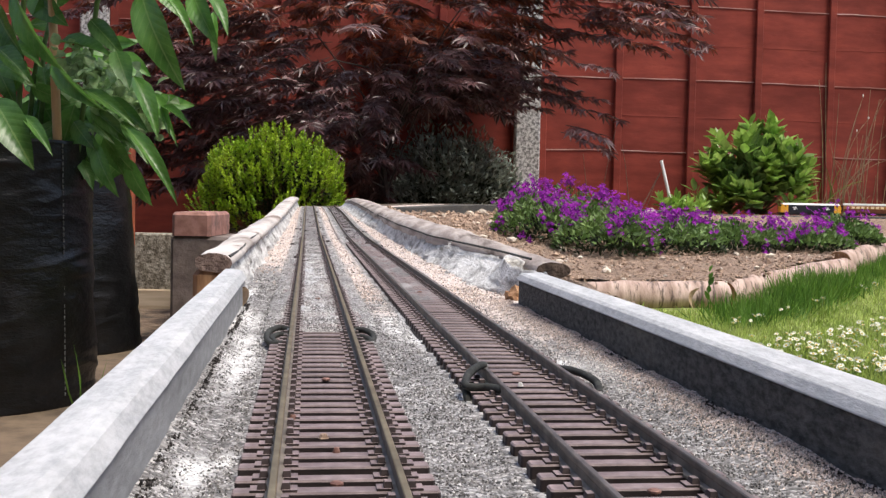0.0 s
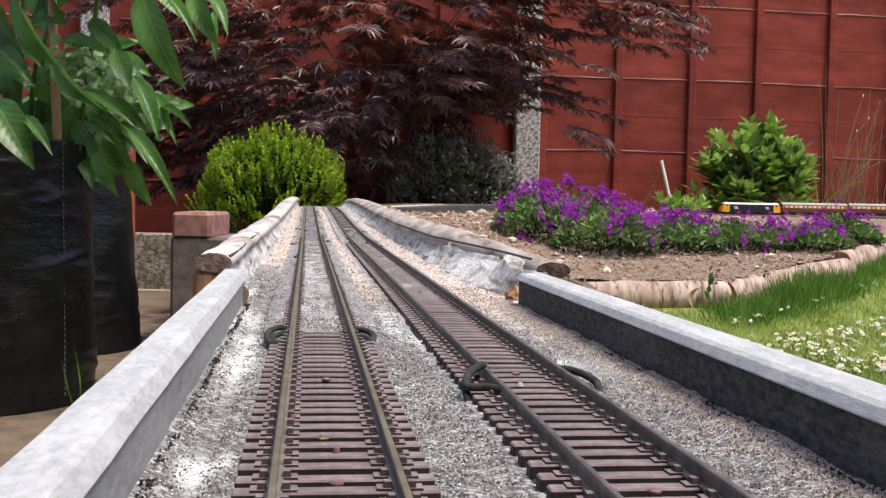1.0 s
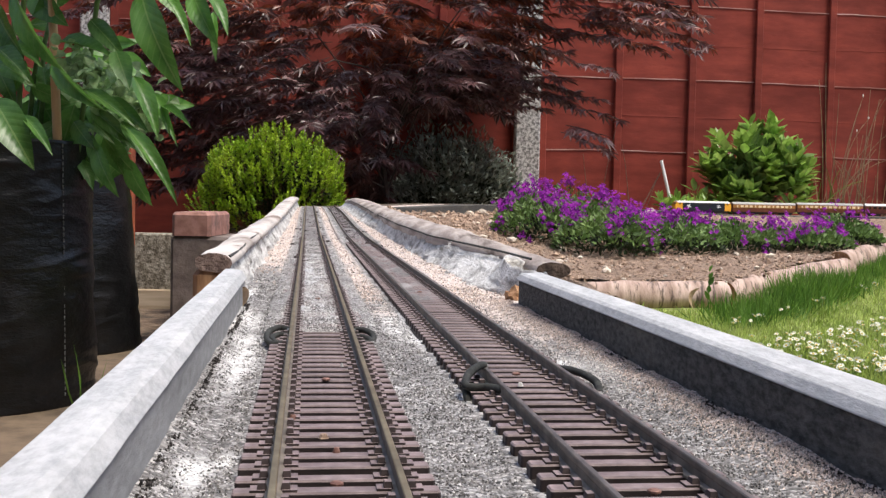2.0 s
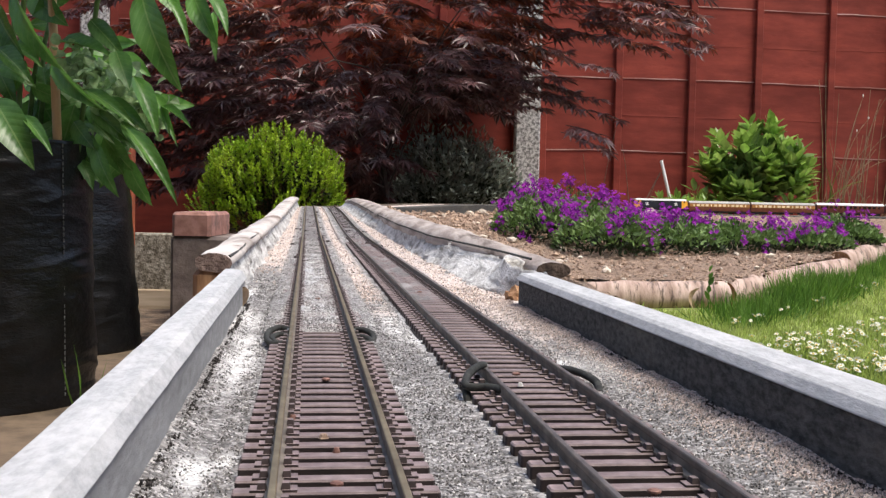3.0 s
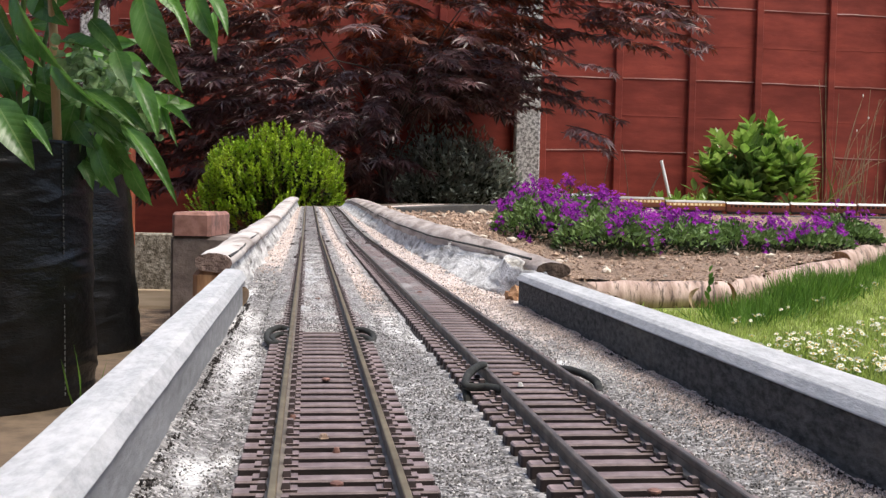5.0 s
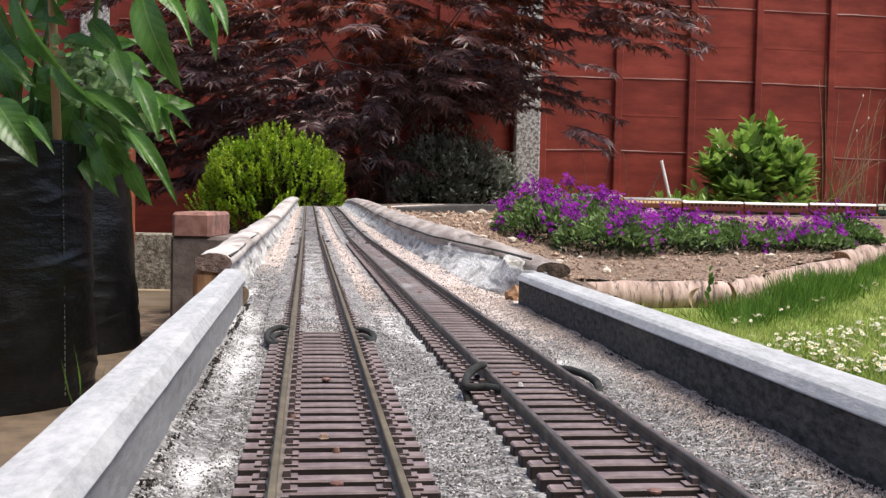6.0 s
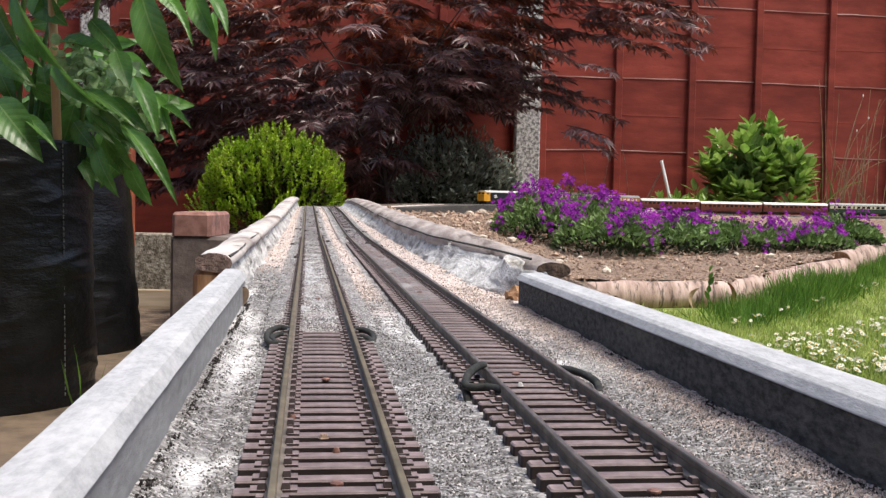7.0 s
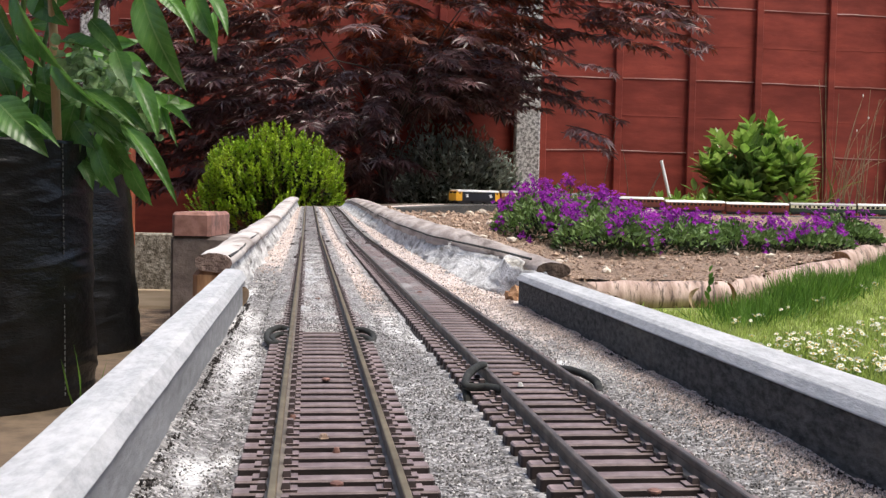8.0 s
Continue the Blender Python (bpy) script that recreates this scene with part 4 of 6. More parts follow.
def trackwork():
    bed()
    loose_grit()
    track("railway_track", 0.0, "model railway track with brown sleepers and brassy rails", M["rail_top"])
    track("railway_track", inner_off, "model railway track with brown sleepers and dull rails", M["rail_dark"])
    # dark sheets under both tracks stand in for shade in the gaps
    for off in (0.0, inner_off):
        infill("track_floor", off, 0.06, 0.9, 0.0150, 0.0013, M["dirt"], "near-black sheet painted as shade between the sleepers")
    infill("track_infill", 0.0, 0.318, 0.76, 0.0074, 0.0029, M["infill_pale"], "pale cement smeared between the rails", 0.0005)
    infill("track_infill", 0.0, 0.735, S1 + 1.2, 0.0074, 0.0030, M["infill_dark"], "dark grey cement between the rails", 0.0004)
    infill("track_infill", inner_off, 0.40, S1 + 1.2, 0.0074, 0.0028, M["infill_dark"], "dark brownish cement between the rails", 0.0005)
    for k in (-1, 1):
        infill("bed_fill", k * 0.0137, 0.330, S1 + 1.2, 0.0046, 0.0030, M["ballast"], "grit packed over the sleeper ends", 0.0009, 0.0024)
        infill("bed_fill", lambda s, k=k: inner_off(s) + k * 0.0137, 0.95, S1 + 1.2, 0.0046, 0.0033, M["ballast"], "grit packed over the sleeper ends", 0.0009, 0.0026)
    wire_loop([along(-0.0046, 0.318, 0.0040), along(-0.0074, 0.320, 0.0046), along(-0.0104, 0.315, 0.0040), along(-0.0108, 0.307, 0.0030), along(-0.0090, 0.300, 0.0024), along(-0.0050, 0.300, 0.0028)])
    wire_loop([along(-0.0048, 0.312, 0.0030), along(-0.0076, 0.312, 0.0034), along(-0.0094, 0.306, 0.0032), along(-0.0080, 0.301, 0.0024)])
    wire_loop([along(0.0148, 0.319, 0.0040), along(0.0174, 0.316, 0.0044), along(0.0196, 0.310, 0.0036), along(0.0184, 0.303, 0.0024), along(0.0148, 0.303, 0.0028)])
    wire_loop([along(0.0150, 0.313, 0.0030), along(0.0178, 0.308, 0.0030), along(0.0188, 0.303, 0.0024)])
    wire_loop([along(0.0405, 0.239, 0.0060), along(0.0388, 0.236, 0.0064), along(0.0357, 0.230, 0.0058), along(0.0338, 0.224, 0.0046), along(0.0345, 0.2215, 0.0042), along(0.0380, 0.220, 0.0044), along(0.0410, 0.2155, 0.0046)])
    wire_loop([along(0.0338, 0.2245, 0.0046), along(0.0340, 0.222, 0.0024), along(0.0342, 0.221, 0.0008)])
    wire_loop([along(0.0590, 0.246, 0.0040), along(0.0608, 0.242, 0.0046), along(0.0630, 0.236, 0.0044), along(0.0642, 0.230, 0.0036), along(0.0632, 0.224, 0.0022)])
    for off, s in ((0.0, 0.1505), (0.0, 0.238), (inner_off, 0.1445), (inner_off, 0.2455), (inner_off, 0.463), (0.0, 0.428)):
        pin(off, s, 0)


# ---- fence ----
FENCE_L, FENCE_R = Vector((-1.545, 4.76, 0)), Vector((0.40, 5.10, 0))
FENCE_DIR = (FENCE_R - FENCE_L).normalized()
FENCE_IN = Vector((FENCE_DIR.y, -FENCE_DIR.x, 0))


def fence_panel(at, z0, battens, label):
    """A lapped board panel 1.83 m wide whose left foot is at `at`."""
    rng = random.Random(int(abs(at.x) * 100) + 2)
    f = tagged(empty("fence_panel", at + Vector((0, 0, z0))), label, "fence panel", "garden fence", kind="structure")
    f.rotation_euler[2] = math.atan2(FENCE_DIR.y, FENCE_DIR.x)
    w, z = 1.86, 0.0
    for i in range(10):
        h = 0.214 if i == 0 else 0.177
        g = Geo()
        n = 36
        vs = []
        for k in range(n + 1):
            x = w * k / n
            low = z + 0.010 * noise.noise(Vector((x * 2.4, i * 3.1, at.x))) + 0.003 * noise.noise(Vector((x * 11, i, 5)))
            proud = 0.0046 if i % 2 else 0.0026
            if i == 0:
                low = -0.10
            vs += [(x, -proud, low), (x, -proud + 0.0006, low + 0.004), (x, -0.001, z + h + 0.02), (x, 0.008, z + h + 0.02), (x, -proud + 0.0004, low - 0.001), (x, -proud + 0.0002, low - 0.0012)]
        fs = [(k * 6 + j, k * 6 + (j + 1) % 6, k * 6 + 6 + (j + 1) % 6, k * 6 + 6 + j) for k in range(n) for j in range(6)]
        g.add(vs, fs)
        pale = i in battens[1]
        g.m = [1 if (pale and j % 6 in (0, 5)) else 0 for j in range(len(fs))]
        outward(link("board", g, [M["fence"], M["fence_edge"]], f))
        z += h
    for x in battens[0]:
        g = Geo()
        g.box((0.036, 0.016, z - 0.02), (x, -0.0165, z / 2), bevel=0.003)
        link("batten", g, M["fence"], f)
    g = Geo()
    g.box((w, 0.05, 0.03), (w / 2, -0.012, z + 0.035), bevel=0.004)
    link("top_rail", g, M["fence"], f)
    return f


def fence_post(at, label="rough exposed-aggregate concrete fence post"):
    g = Geo()
    g.box((0.122, 0.11, 2.5), (0, 0, 0.75), bevel=0.008)
    ob = tagged(link("fence_post", g, M["post"]), label, "fence post", "fence posts", kind="structure")
    ob.matrix_basis = Matrix.Translation(at) @ Matrix.Rotation(math.atan2(FENCE_DIR.y, FENCE_DIR.x), 4, "Z")


def gravel_board(at, z0, h):
    g = Geo()
    g.box((1.83, 0.05, h), (0.915, 0.0, -h / 2 - 0.004), bevel=0.006)
    ob = tagged(link("gravel_board", g, M["pebbledash"]), "pebbly concrete gravel board under the fence", "gravel board", kind="structure")
    ob.matrix_basis = Matrix.Translation(at + Vector((0, 0, z0))) @ Matrix.Rotation(math.atan2(FENCE_DIR.y, FENCE_DIR.x), 4, "Z")


def fences():
    step = 1.9515
    for k in (-2, -1, 0, 1, 2, 3):
        p = FENCE_R + FENCE_DIR * step * k
        fence_post(p - FENCE_DIR * 0.024)
        z0 = 0.075 if k >= 0 else -0.115
        bat = ([0.02, 0.39, 0.76, 1.10, 1.485, 1.84], (1, 3, 5))
        fence_panel(p + FENCE_DIR * 0.036, z0, bat, "red-stained lapped timber fence panel with battens")
        gravel_board(p + FENCE_DIR * 0.061, z0 - 0.10, 0.22)
    # unseen closing walls; the tall one behind the lens is added to block skylight
    for nm, c, size in (("wall_south", (0, -2.6, 2.1), (16, 0.3, 5.0)), ("wall_west", (-8, 0, 0.75), (0.2, 14, 2.3)), ("wall_east", (9, 0, 0.75), (0.2, 14, 2.3))):
        g = Geo()
        g.box(size, c)
        south = nm == "wall_south"
        tagged(link(nm, g, M["rendered" if south else "fence"]), "tall buff wall, unseen, added to block skylight" if south else "red-stained garden boundary fence", "wall" if south else "fence", kind="structure")


# ---- plants ----
def shrub(name, at, rad, shoots, leaves, kind, size, mats, label, category="shrub", seed=1, up=0.6, wide=1.0, lump=0.22, twig_r=0.0012, start=0.5, base=0.0, group=""):
    """Shoots fan out from the foot to an uneven rounded outline and carry leaves on their outer part."""
    rng = random.Random(seed)
    th = tagged(empty(name, at), label, category, group)
    wood, crown = Geo(), Geo()
    for i in range(shoots):
        d = rand_dir(rng, up)
        if d.z < -0.15:
            d.z = -d.z * 0.5
        k = (0.55 + 0.45 * rng.random() ** 0.4) * (1 + lump * noise.noise(d * 2.6 + Vector((seed, 0, 0))) + 0.10 * noise.noise(d * 7))
        tip = Vector((d.x * rad[0], d.y * rad[1], d.z * rad[2])) * k + Vector((0, 0, base))
        root = Vector((d.x * rad[0] * 0.12, d.y * rad[1] * 0.12, base * 0.3))
        mid = root.lerp(tip, 0.5) + Vector((0, 0, -0.04 * rad[2]))
        if i % 3 == 0:
            wood.tube([root, mid, tip], [twig_r * 1.6, twig_r, twig_r * 0.5], 4)
        for j in range(leaves):
            t = start + (1 - start) * (j + rng.random()) / leaves
            p = mid.lerp(tip, (t - 0.5) * 2) if t > 0.5 else root.lerp(mid, t * 2)
            ld = ((tip - root).normalized() * 0.8 + rand_dir(rng, 0.25) * 0.9).normalized()
            # leaves well inside take the darker colour that stands in for shade
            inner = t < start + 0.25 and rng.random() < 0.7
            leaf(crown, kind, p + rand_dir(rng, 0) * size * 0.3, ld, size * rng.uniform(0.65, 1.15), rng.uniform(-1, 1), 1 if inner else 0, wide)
    tagged(link("branchwork", wood, M["twig"], th), kind="stuff")
    tagged(link("crown", crown, mats, th), kind="stuff")
    return th


def sprig_bush(name, at, rad, sprigs, length, pairs, kind, size, wide, spread, mats, label, seed, base, upright=0.5, lump=0.2, twig_r=0.0012, fill=0.5):
    """A bush whose many shoots stand out of an uneven dome, each set with leaves all round it up to a tuft at its tip."""
    rng = random.Random(seed)
    th = tagged(empty(name, at), label, "shrub")
    wood, crown = Geo(), Geo()
    for i in range(sprigs):
        d = rand_dir(rng, 0.45)
        if d.z < -0.25:
            d.z = -d.z
        k = 1 + lump * noise.noise(d * 2.4 + Vector((seed, 0, 0))) + 0.5 * lump * noise.noise(d * 6 + Vector((0, seed, 0)))
        depth = 1.0 if rng.random() > fill else rng.uniform(0.5, 0.95)
        tip = Vector((d.x * rad[0], d.y * rad[1], d.z * rad[2])) * k * depth + Vector((0, 0, base))
        axis = (d * (1 - upright) + Vector((rng.gauss(0, 0.16), rng.gauss(0, 0.16), upright))).normalized()
        ln = length * rng.uniform(0.7, 1.25)
        foot = tip - axis * ln
        root = Vector((d.x * rad[0] * 0.1, d.y * rad[1] * 0.1, base * 0.2))
        if i % 4 == 0:
            wood.tube([root, root.lerp(foot, 0.6), foot, tip], [twig_r * 1.6, twig_r * 1.2, twig_r, twig_r * 0.4], 4)
        turn = turn_to(axis)
        spin = rng.uniform(0, 6.28)
        for j in range(pairs * 2):
            t = (j // 2 + rng.random() * 0.5) / pairs
            ang = spin + j * 2.4
            out = turn @ Vector((math.cos(ang), 0, math.sin(ang)))
            open_by = spread * (1 - 0.55 * t)
            ld = (axis * (1 - open_by * 0.5) + out * open_by + rand_dir(rng, 0) * 0.15).normalized()
            # leaves on inner shoots get the darker second colour, as painted shade
            deep = depth < 0.8 or (t < 0.3 and rng.random() < 0.35)
            leaf(crown, kind, foot + axis * ln * t, ld, size * rng.uniform(0.7, 1.1) * (1 - 0.25 * t), rng.uniform(-0.5, 0.5), 1 if deep else 0, wide)
    tagged(link("branchwork", wood, M["twig"], th), kind="stuff")
    tagged(link("crown", crown, mats, th), kind="stuff")
    return th


def maple():
    rng = random.Random(21)
    foot = Vector((-0.26, 4.50, -0.12))
    th = tagged(empty("japanese_maple", foot), "purple-leaved Japanese maple with fine pointed leaves", "tree")
    trunk, crown, reds = Geo(), Geo(), Geo()
    P = [Vector((0, 0, 0)), Vector((0.02, 0, 0.18)), Vector((-0.02, -0.02, 0.42)), Vector((0.0, 0.0, 0.7))]
    trunk.tube(P, [0.014, 0.012, 0.010, 0.008], 8, wobble=0.1)
    c, rad = Vector((-0.30, 4.08, 0.74)), Vector((1.28, 0.62, 0.74))
    places = []
    while len(places) < 480:
        d = rand_dir(rng, 0.1)
        p = c + Vector((d.x * rad.x, d.y * rad.y, d.z * rad.z)) * rng.uniform(0.35, 1.0)
        low = 0.05 + 0.37 * min(max((p.x + 0.38) / 0.25, 0), 1) + 0.35 * max(p.x - 0.05, 0) ** 0.8 + 0.55 * max(-0.75 - p.x, 0)
        if p.z < low or p.y > 4.62 or (p.x > 0.16 and rng.random() < 0.62) or (0.22 < p.x < 0.42 and p.z < 0.75 and rng.random() < 0.6) or (p.x < -0.72 and rng.random() < 0.2):
            continue
        places.append(p)
    # shaded inner sprays near the fence, a high limb to the right, a few low hanging twigs
    places += [Vector((rng.uniform(-0.85, -0.22), rng.uniform(4.35, 4.58), rng.uniform(0.04, 0.62))) for i in range(125)]
    places += [Vector((rng.uniform(-0.25, 0.22), rng.uniform(4.35, 4.6), rng.uniform(0.47, 0.75))) for i in range(70)]
    places += [Vector((rng.uniform(-0.35, 0.24), rng.uniform(4.80, 4.92), rng.uniform(0.46, 0.88))) for i in range(130)]
    places += [Vector((rng.uniform(0.15, 0.86), rng.uniform(3.9, 4.3), rng.uniform(0.64, 0.98))) for i in range(62)]
    places += [Vector((rng.uniform(0.38, 0.52), rng.uniform(3.95, 4.2), rng.uniform(0.30, 0.44))) for i in range(7)]
    # low sprays spreading over the left-hand fence, and unseen top sprays added for shade
    places += [Vector((rng.uniform(-1.18, -0.72), rng.uniform(3.85, 4.3), rng.uniform(0.10, 0.66))) for i in range(75)]
    places += [Vector((rng.uniform(-0.85, -0.25), rng.uniform(3.8, 4.2), rng.uniform(0.18, 0.50))) for i in range(45)]
    places += [Vector((rng.uniform(-1.2, 0.75), rng.uniform(3.7, 4.55), rng.uniform(0.95, 1.5))) for i in range(80)]
    places = [p for p in places if not (0.17 < p.x < 0.46 and p.z < 0.73 and rng.random() < 0.72)]
    places += [Vector((rng.uniform(0.22, 0.36), rng.uniform(4.1, 4.4), rng.uniform(0.42, 0.54))) for i in range(7)]
    # a thinner top lets the sun through
    places = [p for p in places if not (p.z > 0.86 and -0.95 < p.x < 0.1 and rng.random() < 0.5)]
    for n, p in enumerate(places):
        out = (p - c)
        out.z *= 0.2
        out = out.normalized()
        limb = P[3].lerp(P[1], rng.random()) + foot
        if n % 45 == 0:
            m1 = limb.lerp(p, 0.5) + Vector((0, 0, 0.08))
            trunk.tube([limb - foot, m1 - foot, p - foot], [0.005, 0.003, 0.0015], 5)
        # a drooping twig with paired leaves
        twig = [p]
        dd = (out + rand_dir(rng, 0.0) * 0.45 + Vector((0, -0.55, 0.06))).normalized()
        dd.z *= 0.4
        for i in range(5):
            dd = (dd + Vector((0, 0, -0.07))).normalized()
            twig.append(twig[-1] + dd * 0.035)
        trunk.tube([q - foot for q in twig], [0.0018] * 5 + [0.0008], 3)
        for q in twig[1:]:
            for sgn in (-1, 1):
                side = Vector((dd.y, -dd.x, 0)) * sgn
                ld = (dd * 0.7 + side * 0.7 + Vector((0, 0, -0.16)) + rand_dir(rng, 0) * 0.35).normalized()
                # higher leaves take the redder colour that carries the sunlight
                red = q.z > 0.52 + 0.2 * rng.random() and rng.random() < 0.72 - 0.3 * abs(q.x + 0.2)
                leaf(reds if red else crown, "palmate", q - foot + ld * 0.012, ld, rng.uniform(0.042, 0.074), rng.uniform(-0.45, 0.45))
    link("trunk", trunk, M["maple_wood"], th)
    link("crown", crown, M["maple_leaf"], th)
    link("upper_crown", reds, M["maple_red"], th, "reddish leaves, sunlight put into their colour")


def flower_mat(name, cx, cy, rx, ry, h, nl, nf, seed, label):
    """A low cushion of small leaves with purple four-petalled flowers on top."""
    rng = random.Random(seed)
    z0 = soil_z(cx, cy)
    th = tagged(empty(name, (cx, cy, z0)), label, "flowers", "purple flower cushions")
    leaves, blooms, stalks = Geo(), Geo(), Geo()

    def top(x, y):
        q = 1 - (x / rx) ** 2 - (y / ry) ** 2
        return h * math.sqrt(max(q, 0)) * (1 + 0.30 * noise.noise(Vector((x * 14 + seed, y * 14, 0))))
    for i in range(nl):
        a, r = rng.uniform(0, 6.283), math.sqrt(rng.random())
        x, y = math.cos(a) * r * rx, math.sin(a) * r * ry
        t = top(x, y)
        z = soil_z(cx + x, cy + y) - z0 + t * rng.uniform(0.25, 1.0)
        d = Vector((x / rx * 0.7, y / ry * 0.7, 0.7)) + rand_dir(rng, 0.2) * 0.9
        # low leaves take the near-black colour in place of shade
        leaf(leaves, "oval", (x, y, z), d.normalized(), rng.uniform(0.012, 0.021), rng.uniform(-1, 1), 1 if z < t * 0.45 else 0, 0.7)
    heads = []
    while len(heads) < nf // 10:
        a, r = rng.uniform(0, 6.283), math.sqrt(rng.random())
        x, y = math.cos(a) * r * rx * 1.02, math.sin(a) * r * ry * 1.02
        if noise.noise(Vector((cx + x, cy + y, 0)) * 11) < -0.10 or (y < -0.5 * ry and rng.random() < 0.55):
            continue
        heads.append(Vector((x, y, soil_z(cx + x, cy + y) - z0 + top(x, y) + rng.uniform(-0.004, 0.030))))
    for h0 in heads:
        stalks.tube([h0, h0 - Vector((0, 0, 0.035))], [0.0007, 0.0007], 3)
        for i in range(rng.randint(5, 9)):
            c = h0 + Vector((rng.gauss(0, 0.0080), rng.gauss(0, 0.0080), rng.gauss(0, 0.011)))
            n = (Vector((c.x / rx * 0.4, -0.6 + c.y / ry * 0.3, 0.6)) + rand_dir(rng, 0) * 0.5).normalized()
            t = n.to_track_quat("Z", "Y").to_matrix()
            s = rng.uniform(0.0046, 0.0076)
            for k in range(4):
                b = k * math.pi / 2 + rng.uniform(-0.15, 0.15)
                e, f = Vector((math.cos(b), math.sin(b), 0.15)), Vector((-math.sin(b), math.cos(b), 0))
                vs = [c, c + t @ (e * 0.6 + f * 0.42) * s, c + t @ (e * 1.05 + f * 0.25) * s, c + t @ (e * 1.05 - f * 0.25) * s, c + t @ (e * 0.6 - f * 0.42) * s]
                blooms.add([tuple(q) for q in vs], [(0, 1, 2, 3, 4)])
    tagged(link("foliage", leaves, [M["mat_leaf"], M["leaf_shade"]], th), kind="stuff")
    tagged(link("bloom", blooms, M["petal"], th, "small purple four-petalled flowers"), kind="stuff")
    tagged(link("stalk", stalks, M["big_stem"], th), kind="stuff")


def grow_bag(at, r, h, label, seed, taper=0.05):
    th = tagged(empty("grow_bag", at), label, "grow bag", "potato grow bags")
    g = Geo()
    n, k = 64, 90
    vs = []
    for j in range(k + 1):
        t = j / k
        for i in range(n):
            a = 2 * math.pi * i / n
            d = Vector((math.cos(a), math.sin(a), t * 2.2))
            rr = r * (1.0 - taper * t + 0.012 * noise.noise(d * 2.5 + Vector((seed, 0, 0))) + 0.02 * noise.noise(Vector((d.x * 2, d.y * 2, t * 9 + seed))) * (1 - t))
            crease = 1 - abs(noise.noise(Vector((d.x * 1.4 + seed, d.y * 1.4, t * 15)))) * 5
            rr += 0.005 * max(crease, 0) * max(noise.noise(Vector((d.x * 2, d.y * 2 + seed, t * 5))) + 0.25, 0)
            vs.append((math.cos(a) * rr, math.sin(a) * rr, t * h))
    for j, (rr, z) in enumerate(((0.98 - taper, h - 0.004), (0.97 - taper, h - 0.06))):
        vs += [(math.cos(2 * math.pi * i / n) * r * rr, math.sin(2 * math.pi * i / n) * r * rr, z) for i in range(n)]
    fs = [(j * n + i, j * n + (i + 1) % n, (j + 1) * n + (i + 1) % n, (j + 1) * n + i) for j in range(k + 2) for i in range(n)]
    fs.append(tuple(range(n - 1, -1, -1)))
    g.add(vs, fs)
    outward(link("bag", g, M["bag"], th, smooth=True))
    g = Geo()
    g.add([(math.cos(2 * math.pi * i / n) * r * (0.975 - taper), math.sin(2 * math.pi * i / n) * r * (0.975 - taper), h - 0.085 + 0.006 * noise.noise(Vector((i, seed, 0)))) for i in range(n)], [tuple(range(n))])
    link("compost", g, M["earth"], th)
    return th


def big_leaf_geo(rng, length, width, droop):
    """A broad pointed leaf, folded along its rib and drooping."""
    g = Geo()
    n = 10
    vs = []
    fold = rng.uniform(0.1, 0.5)
    for i in range(n + 1):
        t = i / n
        w = width * (math.sin(math.pi * t ** 0.75)) ** 0.9 * 0.5 if 0 < t < 1 else 0.0
        bow = droop * 0.6 * (1 - t)
        y, z = length * t * math.cos(bow), length * t * math.sin(bow)
        ripple = 0.022 * width * math.sin(t * 19 + length * 90)
        vs += [(-w, y, z + w * fold + ripple), (-w * 0.5, y, z + w * fold * 0.62), (0, y, z), (w * 0.5, y, z + w * fold * 0.62), (w, y, z + w * fold - ripple)]
    fs = [(i * 5 + j, i * 5 + j + 1, i * 5 + j + 6, i * 5 + j + 5) for i in range(n) for j in range(4)]
    g.add(vs, fs)
    g.tube([(0, -length * 0.28 * math.cos(droop * 0.6), -length * 0.28 * math.sin(droop * 0.6)), (0, 0, 0), (0, length * 0.5 * math.cos(droop * 0.3), length * 0.5 * math.sin(droop * 0.3) - 0.0006)], [0.002, 0.0017, 0.0006], 5, 1)
    return g


def leaf_pose(b, tip, face):
    """Stands at b, y towards the tip, its upper side turned to `face`."""
    d = (tip - b).normalized()
    z = (face - d * face.dot(d)).normalized()
    return Matrix.Translation(b) @ Matrix((d.cross(z), d, z)).transposed().to_4x4()


